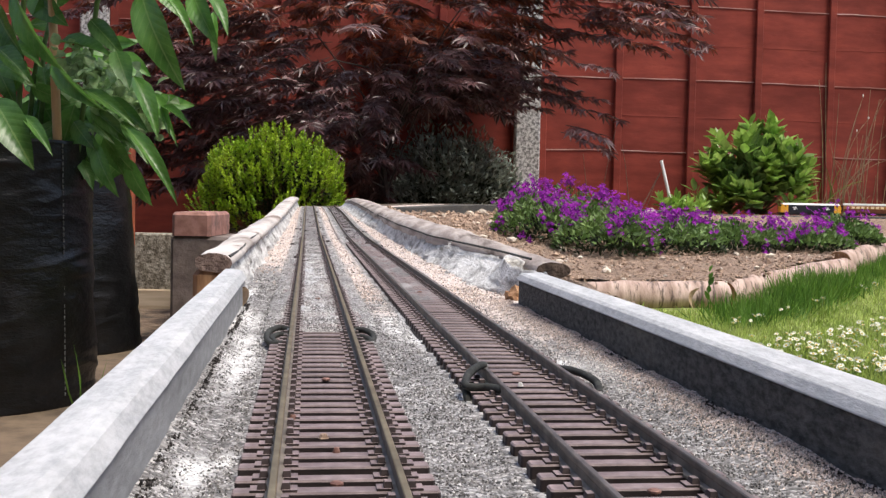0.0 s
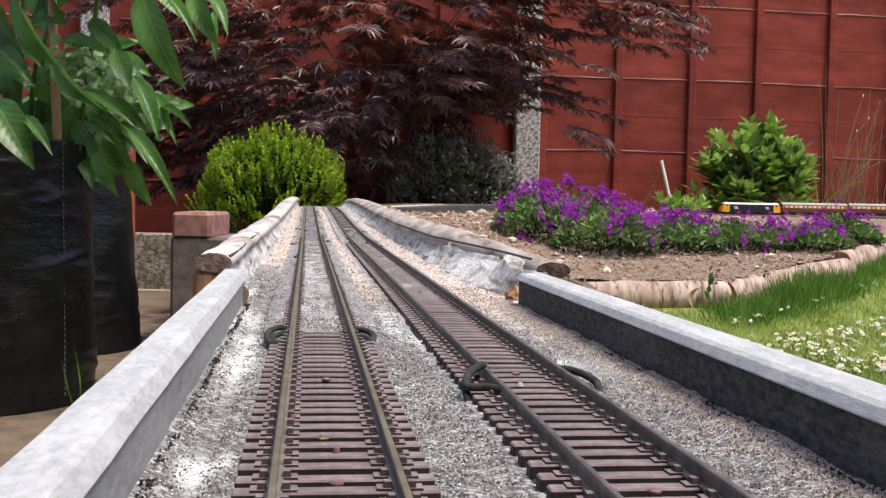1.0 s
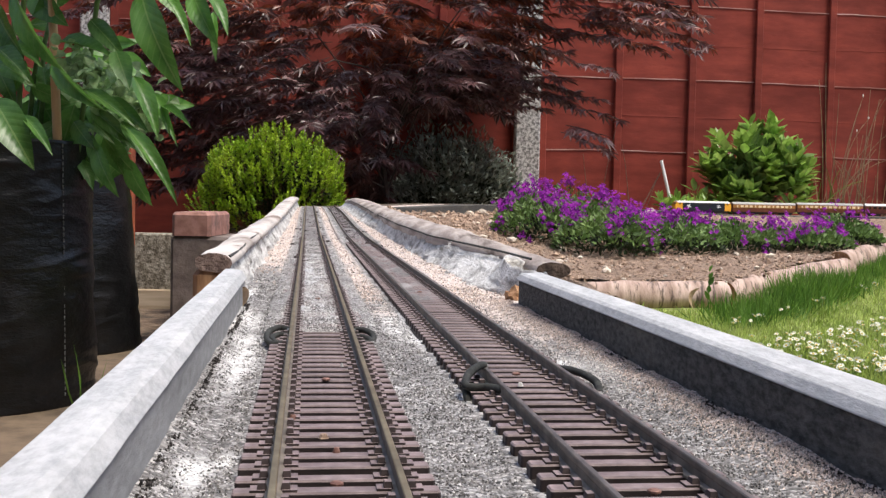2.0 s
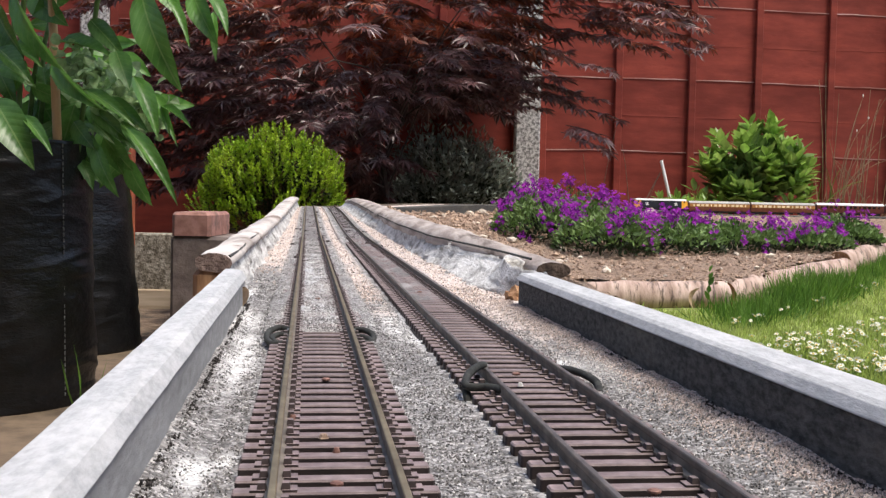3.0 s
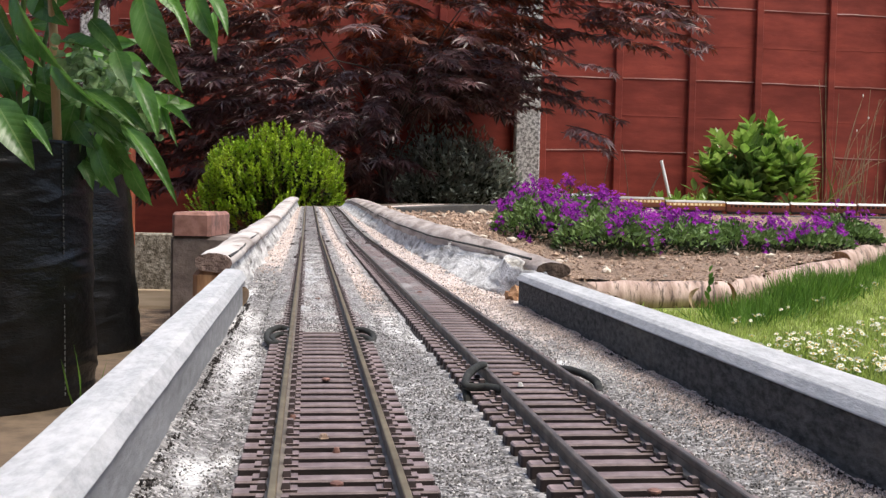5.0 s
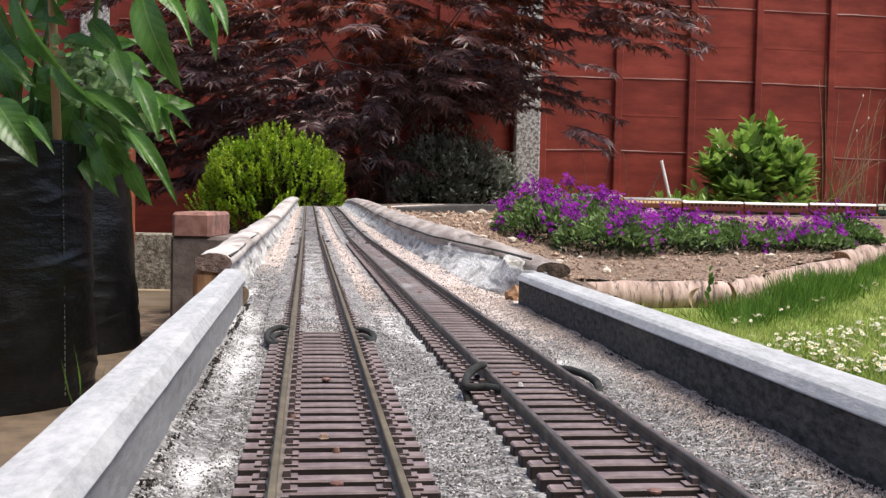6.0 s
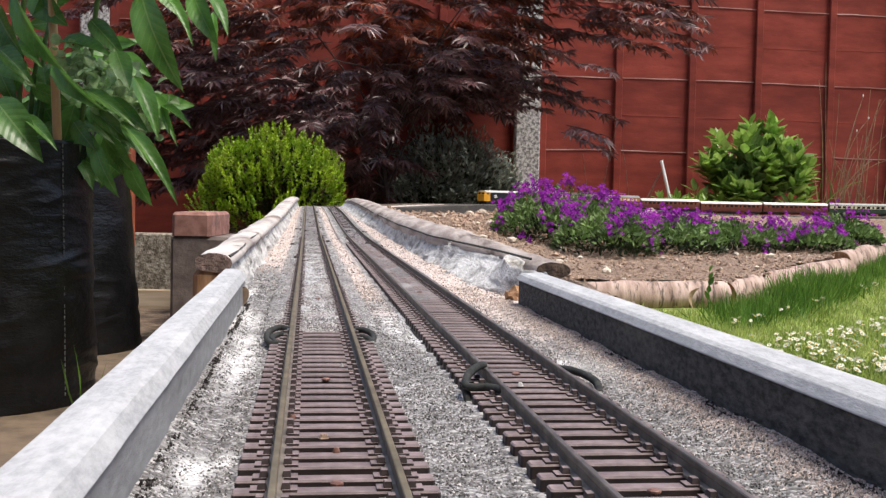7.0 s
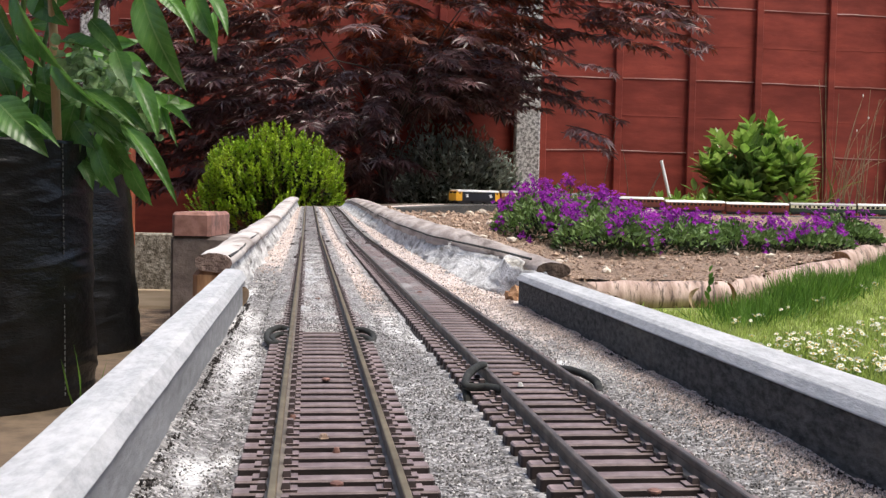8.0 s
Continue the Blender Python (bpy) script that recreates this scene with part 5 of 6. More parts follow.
def broad_plant(name, at, label, stems, leaves, seed, large=()):
    """leaves and large: base, tip, width and facing, in the plant's own space. Returns the large leaves with their poses."""
    rng = random.Random(seed)
    th = tagged(empty(name, at), label, "plant", "plants in grow bags")
    meshes, pale_meshes = [], []
    for k in range(12):
        ob = link("leaf", big_leaf_geo(rng, 1.0, 0.5, rng.uniform(0.4, 1.0)), [M["pale_sheen_leaf" if k > 6 else "big_leaf"], M["big_stem"]], th, smooth=True)
        (pale_meshes if k > 6 else meshes).append(ob.data)
        bpy.data.objects.remove(ob)
    for top in stems:
        g = Geo()
        t = Vector(top)
        g.tube([(t.x * 0.4, t.y * 0.4, -0.06), t * 0.5 + Vector((0.01, 0, 0.02)), t], [0.0042, 0.0038, 0.0026], 7)
        link("stem", g, M["big_stem"], th, smooth=True)
    for b, tip, width, face in leaves:
        size = (tip - b).length
        ob = new("leaf", rng.choice(pale_meshes if size < 0.034 else meshes))
        ob.parent = th
        ob.matrix_basis = leaf_pose(b, tip, face) @ Matrix.Diagonal((width / 0.5, size * 1.04, size, 1))
    kept = []
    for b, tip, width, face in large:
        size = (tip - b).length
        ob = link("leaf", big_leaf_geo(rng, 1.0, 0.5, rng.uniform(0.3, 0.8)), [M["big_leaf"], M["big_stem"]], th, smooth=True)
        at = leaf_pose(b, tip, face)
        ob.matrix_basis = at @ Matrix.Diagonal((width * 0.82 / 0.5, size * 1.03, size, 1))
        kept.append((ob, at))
    return kept


def bean_plants():
    rng = random.Random(9)
    bag1 = grow_bag((-0.690, 1.60, -0.268), 0.165, 0.384, "black polythene grow bag with a stitched seam", 1.0)
    grow_bag((-0.772, 2.14, -0.268), 0.165, 0.43, "black polythene grow bag behind another", 5.0, 0.2)
    g = Geo()
    for i in range(43):
        z = 0.02 + i * 0.0085
        g.box((0.0016, 0.0016, 0.0055), (0.1512 - 0.018 * z, -0.0665 + 0.006 * z, z), bevel=0.0003)
    link("seam", g, M["stitch"], bag1, "pale stitched seam")
    g = Geo()
    g.tube([(-0.551, 1.54, 0.04), (-0.559, 1.54, 0.22), (-0.570, 1.545, 0.45)], [0.0065, 0.0062, 0.006], 10)
    tagged(link("cane", g, M["cane"], smooth=True), "upright tan bamboo cane in a grow bag", "cane")
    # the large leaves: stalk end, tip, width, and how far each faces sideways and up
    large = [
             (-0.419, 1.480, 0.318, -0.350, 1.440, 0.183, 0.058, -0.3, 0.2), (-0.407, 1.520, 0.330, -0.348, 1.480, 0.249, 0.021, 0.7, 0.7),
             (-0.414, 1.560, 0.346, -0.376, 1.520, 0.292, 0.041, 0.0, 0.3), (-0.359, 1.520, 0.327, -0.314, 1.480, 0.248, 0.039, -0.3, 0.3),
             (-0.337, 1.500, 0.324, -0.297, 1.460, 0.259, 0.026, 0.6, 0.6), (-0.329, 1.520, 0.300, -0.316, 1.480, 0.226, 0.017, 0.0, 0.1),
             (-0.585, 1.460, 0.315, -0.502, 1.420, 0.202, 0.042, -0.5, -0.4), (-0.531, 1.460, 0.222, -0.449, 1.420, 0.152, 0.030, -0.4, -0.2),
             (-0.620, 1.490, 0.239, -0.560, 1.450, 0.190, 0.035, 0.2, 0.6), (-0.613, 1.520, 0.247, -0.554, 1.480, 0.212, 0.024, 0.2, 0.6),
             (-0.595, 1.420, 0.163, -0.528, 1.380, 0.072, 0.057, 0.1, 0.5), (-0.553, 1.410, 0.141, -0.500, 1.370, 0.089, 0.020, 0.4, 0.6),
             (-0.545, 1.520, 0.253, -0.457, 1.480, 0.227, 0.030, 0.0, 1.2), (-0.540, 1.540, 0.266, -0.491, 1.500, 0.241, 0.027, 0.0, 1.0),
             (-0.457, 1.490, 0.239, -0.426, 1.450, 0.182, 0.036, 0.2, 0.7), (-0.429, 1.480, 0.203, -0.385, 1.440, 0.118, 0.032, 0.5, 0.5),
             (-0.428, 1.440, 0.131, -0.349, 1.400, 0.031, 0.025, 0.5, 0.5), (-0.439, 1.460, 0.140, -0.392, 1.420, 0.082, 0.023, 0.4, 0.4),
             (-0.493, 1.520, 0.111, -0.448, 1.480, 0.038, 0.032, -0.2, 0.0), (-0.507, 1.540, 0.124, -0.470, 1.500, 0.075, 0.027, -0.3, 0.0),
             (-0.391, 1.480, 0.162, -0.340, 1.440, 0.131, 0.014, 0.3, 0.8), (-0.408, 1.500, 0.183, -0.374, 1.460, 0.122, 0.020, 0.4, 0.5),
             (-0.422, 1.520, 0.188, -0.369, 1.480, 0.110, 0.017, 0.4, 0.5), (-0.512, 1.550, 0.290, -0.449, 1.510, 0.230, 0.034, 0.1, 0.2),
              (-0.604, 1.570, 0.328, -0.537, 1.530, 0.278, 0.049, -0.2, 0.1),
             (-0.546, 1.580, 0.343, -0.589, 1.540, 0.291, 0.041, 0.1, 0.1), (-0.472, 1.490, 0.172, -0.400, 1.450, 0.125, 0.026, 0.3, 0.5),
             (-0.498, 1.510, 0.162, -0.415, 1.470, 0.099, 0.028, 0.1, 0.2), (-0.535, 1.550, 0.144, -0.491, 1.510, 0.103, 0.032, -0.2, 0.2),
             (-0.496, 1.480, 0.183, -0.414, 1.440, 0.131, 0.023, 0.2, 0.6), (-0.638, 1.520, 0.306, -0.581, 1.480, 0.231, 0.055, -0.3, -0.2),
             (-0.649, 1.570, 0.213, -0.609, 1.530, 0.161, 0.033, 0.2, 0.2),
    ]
    foot = Vector((-0.64, 1.60, 0.12))

    def facing(spread=0.7):
        return Vector((rng.uniform(-spread, spread), -1, rng.uniform(-0.2, 1.2)))
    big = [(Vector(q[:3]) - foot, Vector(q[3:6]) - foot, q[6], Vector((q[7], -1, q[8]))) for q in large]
    lv = []
    # shaded leaves low in the plant and round the stems
    for i in range(46):
        p = Vector((rng.uniform(-0.62, -0.47), rng.uniform(1.58, 1.68), rng.uniform(0.09, 0.19)))
        d = Vector((rng.uniform(-0.5, 0.6), rng.uniform(-0.4, 0.3), rng.uniform(-1.0, 0.1))).normalized()
        ln = rng.uniform(0.05, 0.085)
        lv.append((p - foot, p + d * ln - foot, ln * rng.uniform(0.36, 0.5), facing()))
    for i in range(40):
        p = Vector((rng.uniform(-0.76, -0.60), rng.uniform(1.50, 1.66), rng.uniform(0.10, 0.36)))
        d = Vector((rng.uniform(-0.5, 0.6), rng.uniform(-0.5, 0.3), rng.uniform(-1.0, 0.1))).normalized()
        ln = rng.uniform(0.05, 0.09)
        lv.append((p - foot, p + d * ln - foot, ln * rng.uniform(0.36, 0.5), facing()))
    # unseen leaves at the top of the plant, added to shade those below
    for i in range(60):
        p = Vector((rng.uniform(-0.78, -0.36), rng.uniform(1.46, 1.72), rng.uniform(0.36, 0.52))) - foot
        d = Vector((rng.uniform(-0.4, 0.5), rng.uniform(-0.8, 0.5), rng.uniform(-0.4, 0.2))).normalized()
        ln = rng.uniform(0.07, 0.11)
        lv.append((p, p + d * ln, ln * 0.5, Vector((rng.uniform(-0.4, 0.4), -0.4, 1))))
    # crinkled pale leaves in the middle
    for i in range(190):
        t = rng.random()
        p = Vector((-0.535 + 0.135 * t + rng.gauss(0, 0.010), rng.uniform(1.48, 1.58), 0.232 - 0.085 * t + rng.gauss(0, 0.014))) - foot
        d = Vector((rng.uniform(-0.8, 1), rng.uniform(-1.0, 0.2), rng.uniform(-0.9, 0.5))).normalized()
        ln = rng.uniform(0.012, 0.026)
        lv.append((p, p + d * ln, ln * rng.uniform(0.5, 0.8), facing(1.2)))
    for i in range(60):
        x = rng.uniform(-0.60, -0.44)
        p = Vector((x, rng.uniform(1.58, 1.68), rng.uniform(0.14, 0.24))) - foot
        d = Vector((rng.uniform(-0.6, 0.8), rng.uniform(-0.7, 0.3), rng.uniform(-1.0, 0.4))).normalized()
        ln = rng.uniform(0.020, 0.033)
        lv.append((p, p + d * ln, ln * rng.uniform(0.45, 0.65), facing(1.0)))
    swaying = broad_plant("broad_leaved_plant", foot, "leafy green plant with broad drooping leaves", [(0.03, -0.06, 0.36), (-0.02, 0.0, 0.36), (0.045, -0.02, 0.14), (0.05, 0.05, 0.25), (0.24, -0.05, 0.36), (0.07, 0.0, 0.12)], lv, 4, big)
    lv = []
    for i in range(90):
        a = rng.uniform(0, 6.283)
        r = rng.uniform(0.02, 0.15)
        p = Vector((math.cos(a) * r, math.sin(a) * r, rng.uniform(-0.02, 0.20)))
        d = Vector((math.cos(a), math.sin(a), rng.uniform(-0.9, 0.5))).normalized()
        ln = rng.uniform(0.05, 0.085)
        lv.append((p, p + d * ln, ln * rng.uniform(0.4, 0.55), facing(1.0)))
    broad_plant("broad_leaved_plant", (-0.772, 2.14, 0.13), "leafy green plant growing in a black bag", [(0.06, -0.03, 0.2), (-0.06, 0.02, 0.2), (0.1, 0.05, 0.15)], lv, 8)
    return swaying


def pier():
    # block pier with a loose brick on it, beside the border
    g = Geo()
    g.box((0.12, 0.215, 0.42), (-0.4675, 2.18, -0.249), bevel=0.006)
    tagged(link("block_pier", g, M["block"]), "brown rendered block pier", "pier", kind="structure")
    g = Geo()
    g.box((0.075, 0.19, 0.046), (-0.487, 2.165, -0.0145), bevel=0.006)
    tagged(link("paving_brick", g, M["brick"]), "loose red paving brick on a block pier", "brick")
    g = Geo()
    g.box((0.20, 0.05, 0.135), (-0.705, 2.62, -0.121), bevel=0.004)
    tagged(link("gravel_board", g, M["pebbledash"]), "pebbly concrete board behind the grow bags", "gravel board", kind="structure")
    g = Geo()
    g.box((0.30, 0.06, 0.047), (-0.74, 2.62, -0.2125), bevel=0.003)
    tagged(link("timber_board", g, M["timber"]), "pale sawn timber board lying by the wall", "board")
    g = Geo()
    g.box((0.027, 0.03, 0.46), (-0.707, 2.40, -0.087), bevel=0.002)
    tagged(link("wooden_stake", g, M["post_wood"]), "orange-brown stained wooden stake", "stake")


def bed_plants():
    sprig_bush("box_bush", (-0.525, 3.30, -0.13), (0.232, 0.19, 0.226), 1700, 0.052, 10, "small", 0.0138, 1.15, 0.75, [M["box_leaf"], M["leaf_shade"]], "bright yellow-green box bush with upright shoots", 5, 0.150, 0.62, 0.22)
    shrub("lavender_bush", (0.03, 4.96, -0.06), (0.34, 0.11, 0.36), 800, 18, "needle", 0.034, [M["grey_leaf"], M["leaf_shade"]], "dark grey-green lavender-like bush by the fence", seed=6, up=0.5, base=0.1, wide=1.6)
    sprig_bush("laurel_bush", (1.44, 4.96, -0.02), (0.265, 0.16, 0.31), 112, 0.11, 6, "oval", 0.100, 0.80, 0.95, [M["laurel_leaf"], M["mat_leaf"]], "glossy light green laurel bush against the fence", 12, 0.14, 0.5, 0.34, 0.0025, 0.45)
    sprig_bush("laurel_seedling", (1.06, 4.80, -0.01), (0.12, 0.08, 0.07), 16, 0.06, 5, "oval", 0.066, 0.62, 0.9, [M["laurel_leaf"], M["laurel_leaf"]], "small glossy green shrub by the track", 13, 0.03, 0.5, 0.3, 0.002, 0.3)
    maple()
    rng = random.Random(2)
    for i, (cx, cy, rx, ry, h) in enumerate(((0.27, 3.05, 0.13, 0.16, 0.117), (0.43, 2.84, 0.14, 0.17, 0.112), (0.62, 2.95, 0.16, 0.17, 0.072), (0.82, 3.02, 0.16, 0.16, 0.066), (1.02, 3.05, 0.14, 0.15, 0.06), (1.20, 3.22, 0.11, 0.12, 0.07), (0.40, 3.30, 0.17, 0.16, 0.122), (0.68, 3.3, 0.2, 0.13, 0.06))):
        flower_mat("aubrieta_cushion", cx, cy, rx, ry, h, 2300, (720, 620, 480, 420, 400, 360, 720, 420)[i], i + 1, "low green cushion covered in purple flowers")


def birch_logs():
    for i, (a, b, r0, r1) in enumerate((((0.20, 2.295), (0.62, 2.35), 0.033, 0.034), ((0.62, 2.375), (1.075, 2.865), 0.033, 0.034), ((1.06, 2.865), (1.95, 4.2), 0.033, 0.046))):
        n = 24
        pts = []
        for k in range(n + 1):
            t = k / n
            x, y = a[0] + (b[0] - a[0]) * t, a[1] + (b[1] - a[1]) * t
            pts.append((x, y + 0.012 * noise.noise(Vector((t * 3, i, 0))), lawn_z(x, y) + r0 * 0.62 + (0.017 * (1 - t) if i == 2 else 0) + 0.006 * noise.noise(Vector((t * 4, i + 5, 0)))))
        g = Geo()
        g.tube(pts, [(r0 + (r1 - r0) * k / n) * (1 + 0.06 * noise.noise(Vector((k * 0.5, i, 2)))) for k in range(n + 1)], 24, 0, 1, wobble=0.10, rate=9)
        tagged(outward(link("birch_log", g, [M["birch"], M["cut_wood"]], smooth=True)), "pink-white birch log edging the flower bed", "log", "birch log edging")


def grass():
    rng = random.Random(31)
    g = Geo()
    for i in range(60000):
        y = 1.45 + 2.8 * rng.random() ** 1.5
        x = y * rng.uniform(0.20, 0.46)
        if y > log_line(x) - 0.03:
            continue
        d = rand_dir(rng, 1.2)
        leaf(g, "blade", (x, y, lawn_z(x, y) - 0.003), Vector((d.x, d.y, abs(d.z) + 0.3)), rng.uniform(0.009, 0.020), rng.uniform(-1, 1), 0, 2.4)
    for i in range(42000):
        x, y = rng.uniform(0.15, 3.9), rng.uniform(-0.9, 4.8)
        if y > log_line(x) - 0.03 or (1.45 < y < 4.2 and 0.2 < x / y < 0.46):
            continue
        d = rand_dir(rng, 1.2)
        leaf(g, "blade", (x, y, lawn_z(x, y) - 0.003), Vector((d.x, d.y, abs(d.z) + 0.3)), rng.uniform(0.02, 0.035), rng.uniform(-1, 1), 0, 3.0)
    tagged(link("lawn_grass", g, M["grass"]), "short green lawn grass", "grass", kind="stuff")
    g = Geo()
    for i in range(2400):
        x = 0.56 + 1.3 * rng.random()
        y = log_line(x) - 0.02 - 0.12 * abs(rng.gauss(0, 0.8))
        clump = noise.noise(Vector((x * 7, 4, 0)))
        d = rand_dir(rng, 1.4)
        leaf(g, "blade", (x, y, lawn_z(x, y) - 0.003), Vector((d.x, d.y - 0.2, abs(d.z) + 0.4)), rng.uniform(0.016, 0.034) * (1 + 0.8 * max(clump, -0.5)), rng.uniform(-1, 1), 0, 0.9)
    for cx, cy, tall in ((0.60, 2.14, 0.7), (0.63, 2.22, 0.8), (0.69, 2.24, 0.75), (0.73, 2.30, 0.8), (0.79, 2.40, 1.0), (0.84, 2.44, 1.15), (0.89, 2.50, 1.1), (0.95, 2.58, 0.9), (1.04, 2.74, 0.7), (1.16, 2.90, 0.8), (1.28, 3.12, 0.9), (1.38, 3.28, 0.9)):
        for i in range(420):
            x, y = cx + rng.gauss(0, 0.034), cy + rng.gauss(0, 0.034)
            y = min(y, log_line(x) - 0.035)
            d = Vector((rng.gauss(0, 0.7), rng.gauss(-0.2, 0.5), 1))
            leaf(g, "blade", (x, y, lawn_z(x, y) - 0.003), d, rng.uniform(0.030, 0.080) * tall, rng.uniform(-1, 1), 0, 0.7)
    tagged(link("long_grass", g, M["grass_long"]), "longer green grass along the log edging", "grass", kind="stuff")


def daisy_master():
    d = tagged(empty("daisy"), "small white daisy in the lawn", "daisy", "lawn daisies")
    g = Geo()
    for k in range(12):
        a = k * math.pi / 6
        e, f = Vector((math.cos(a), math.sin(a), 0.18)), Vector((-math.sin(a), math.cos(a), 0))
        g.add([tuple(e * 0.0022), tuple(e * 0.006 + f * 0.0015), tuple(e * 0.0085), tuple(e * 0.006 - f * 0.0015)], [(0, 1, 2, 3)])
    link("petals", g, M["daisy"], d)
    g = Geo()
    g.tube([(0, 0, -0.001), (0, 0, 0.0012), (0, 0, 0.0020)], [0.0026, 0.0025, 0.0012], 8)
    link("eye", g, M["daisy_eye"], d, "yellow eye")
    g = Geo()
    g.tube([(0, 0, -0.032), (0.001, 0.001, 0)], [0.0006, 0.0006], 4)
    link("stalk", g, M["big_stem"], d)
    return d


def daisies():
    rng = random.Random(77)
    first = daisy_master()
    n = 0
    while n < 300:
        y = 1.62 + 1.1 * rng.random() ** 1.4
        x = y * rng.uniform(0.27, 0.45)
        if noise.noise(Vector((x * 4, y * 4, 9))) < -0.05 or y > log_line(x) - 0.2:
            continue
        m = Matrix.Translation((x, y, lawn_z(x, y) + 0.022)) @ Euler((rng.uniform(0.1, 0.8), rng.uniform(-0.4, 0.4), rng.uniform(0, 6))).to_matrix().to_4x4() @ Matrix.Scale(rng.uniform(0.6, 0.95), 4)
        if n == 0:
            first.matrix_basis = m
        else:
            copy_thing(first, m)
        n += 1


def stones():
    rng = random.Random(15)
    shapes = []
    for k in range(5):
        bm = bmesh.new()
        bmesh.ops.create_icosphere(bm, subdivisions=1, radius=1)
        for v in bm.verts:
            v.co *= 1 + 0.35 * noise.noise(v.co * 1.3 + Vector((k * 7, 0, 0)))
            v.co.z *= 0.6
        me = bpy.data.meshes.new("pebble")
        bm.to_mesh(me)
        bm.free()
        me.materials.append(M["pebble"])
        shapes.append(me)
    n = 0
    while n < 55:
        y = rng.uniform(0.7, 3.4)
        x = edge_x(y) + 0.03 + rng.random() * (0.5 if y < 2.2 else 1.2)
        if y < log_line(x) + 0.05 and x > 0.2:
            continue
        ob = new("pebble", shapes[n % 5])
        tagged(ob, "pale stone lying on the soil", "stone", "stones in the bed")
        s = rng.uniform(0.005, 0.013) * (0.5 + 0.25 * y)
        ob.matrix_basis = Matrix.Translation((x, y, soil_z(x, y) + s * 0.3)) @ Matrix.Rotation(rng.uniform(0, 6), 4, "Z") @ Matrix.Scale(s, 4)
        n += 1
    g = Geo()
    for i in range(15000):
        y = rng.uniform(0.55, 3.6)
        x = edge_x(y) + 0.015 + rng.random() ** 1.3 * 1.4
        if y < log_line(x) + 0.02 and x > 0.2:
            continue
        r = rng.uniform(0.0012, 0.0040) * (1 + 1.6 * rng.random() ** 6) * (0.45 + 0.28 * y)
        c = Vector((x, y, soil_z(x, y) + r * 0.2))
        t = Matrix.Rotation(rng.uniform(0, 6.3), 3, rand_dir(rng))
        vs = [tuple(c + t @ Vector(q) * r) for q in ((1, 0, 0.1), (0.1, 1, -0.2), (-1, 0.1, 0.1), (0, -1, 0.2), (0.2, 0.1, 0.8), (0, 0.1, -0.8))]
        g.add(vs, [(0, 1, 4), (1, 2, 4), (2, 3, 4), (3, 0, 4), (1, 0, 5), (2, 1, 5), (3, 2, 5), (0, 3, 5)], 1 if rng.random() < 0.06 else 0)
    tagged(link("soil_crumbs", g, [M["clod"], M["pebble"]]), "crumbs of dry soil and grit", "soil crumbs", kind="stuff")
    # a pale rock among the flowers
    ob = new("rock", shapes[1].copy())
    ob.data.name = "rock"
    ob.matrix_basis = Matrix.Translation((0.70, 3.62, soil_z(0.70, 3.62) + 0.022)) @ Matrix.Diagonal((0.045, 0.04, 0.06, 1))
    tagged(ob, "pale rounded rock behind the flowers", "rock")


def stalks():
    """Dry flower stalks and grasses standing against the fence, and two sticks."""
    rng = random.Random(44)

    def stalk(x, y, h, lean, curl, name, label, mat, r=0.0026, head=False):
        z0 = soil_z(x, y) - 0.01
        g = Geo()
        pts = [(x + lean * t + curl * t * t, y - 0.02 * t, z0 + h * t - abs(curl) * 0.6 * t ** 3) for t in [i / 8 for i in range(9)]]
        g.tube(pts, [r * (1 - 0.6 * i / 8) for i in range(9)], 5)
        if head:
            p = Vector(pts[-1])
            g.tube([p, p + Vector((0, 0, 0.006)), p + Vector((0, 0, 0.012))], [0.002, 0.0042, 0.001], 6, 1)
        tagged(link(name, g, [mat, M["daisy"]]), label, "plant stalk", "dry stalks by the fence")
    for i in range(26):
        x = 1.72 + 0.42 * rng.random()
        stalk(x, 4.88 + 0.1 * rng.random(), rng.uniform(0.35, 0.75), rng.uniform(-0.06, 0.08), rng.uniform(-0.05, 0.12) if i % 4 else 0.16, "dry_stalk", "thin dry seed stalk against the fence", M["straw"], head=i % 3 == 0)
    for i in range(40):
        x = 1.68 + 0.5 * rng.random()
        stalk(x, 4.86 + 0.1 * rng.random(), rng.uniform(0.15, 0.36), rng.uniform(-0.1, 0.1), rng.uniform(-0.1, 0.14), "grass_blade", "long thin grass blade by the fence", M["straw"] if i % 3 else M["grass_long"], 0.003)
    for x, h, l in ((0.68, 0.30, -0.05), (0.72, 0.44, 0.04), (0.86, 0.36, -0.02), (0.64, 0.22, -0.08), (0.93, 0.22, 0.04)):
        stalk(x, 4.98, h, l, rng.uniform(-0.05, 0.05), "dry_stalk", "thin dry seed stalk against the fence", M["twig"], head=False)
    g = Geo()
    g.tube([(1.058, 4.93, -0.02), (0.999, 4.97, 0.243)], [0.0075, 0.0075], 8)
    tagged(link("white_stick", g, M["white_paint"]), "thin white plant marker stick", "stick")
    g = Geo()
    g.tube([(0.90, 4.96, 0.0), (1.0, 4.98, 0.19)], [0.003, 0.0028], 6)
    tagged(link("twig_stick", g, M["twig"]), "thin brown stick leaning by the marker", "stick")


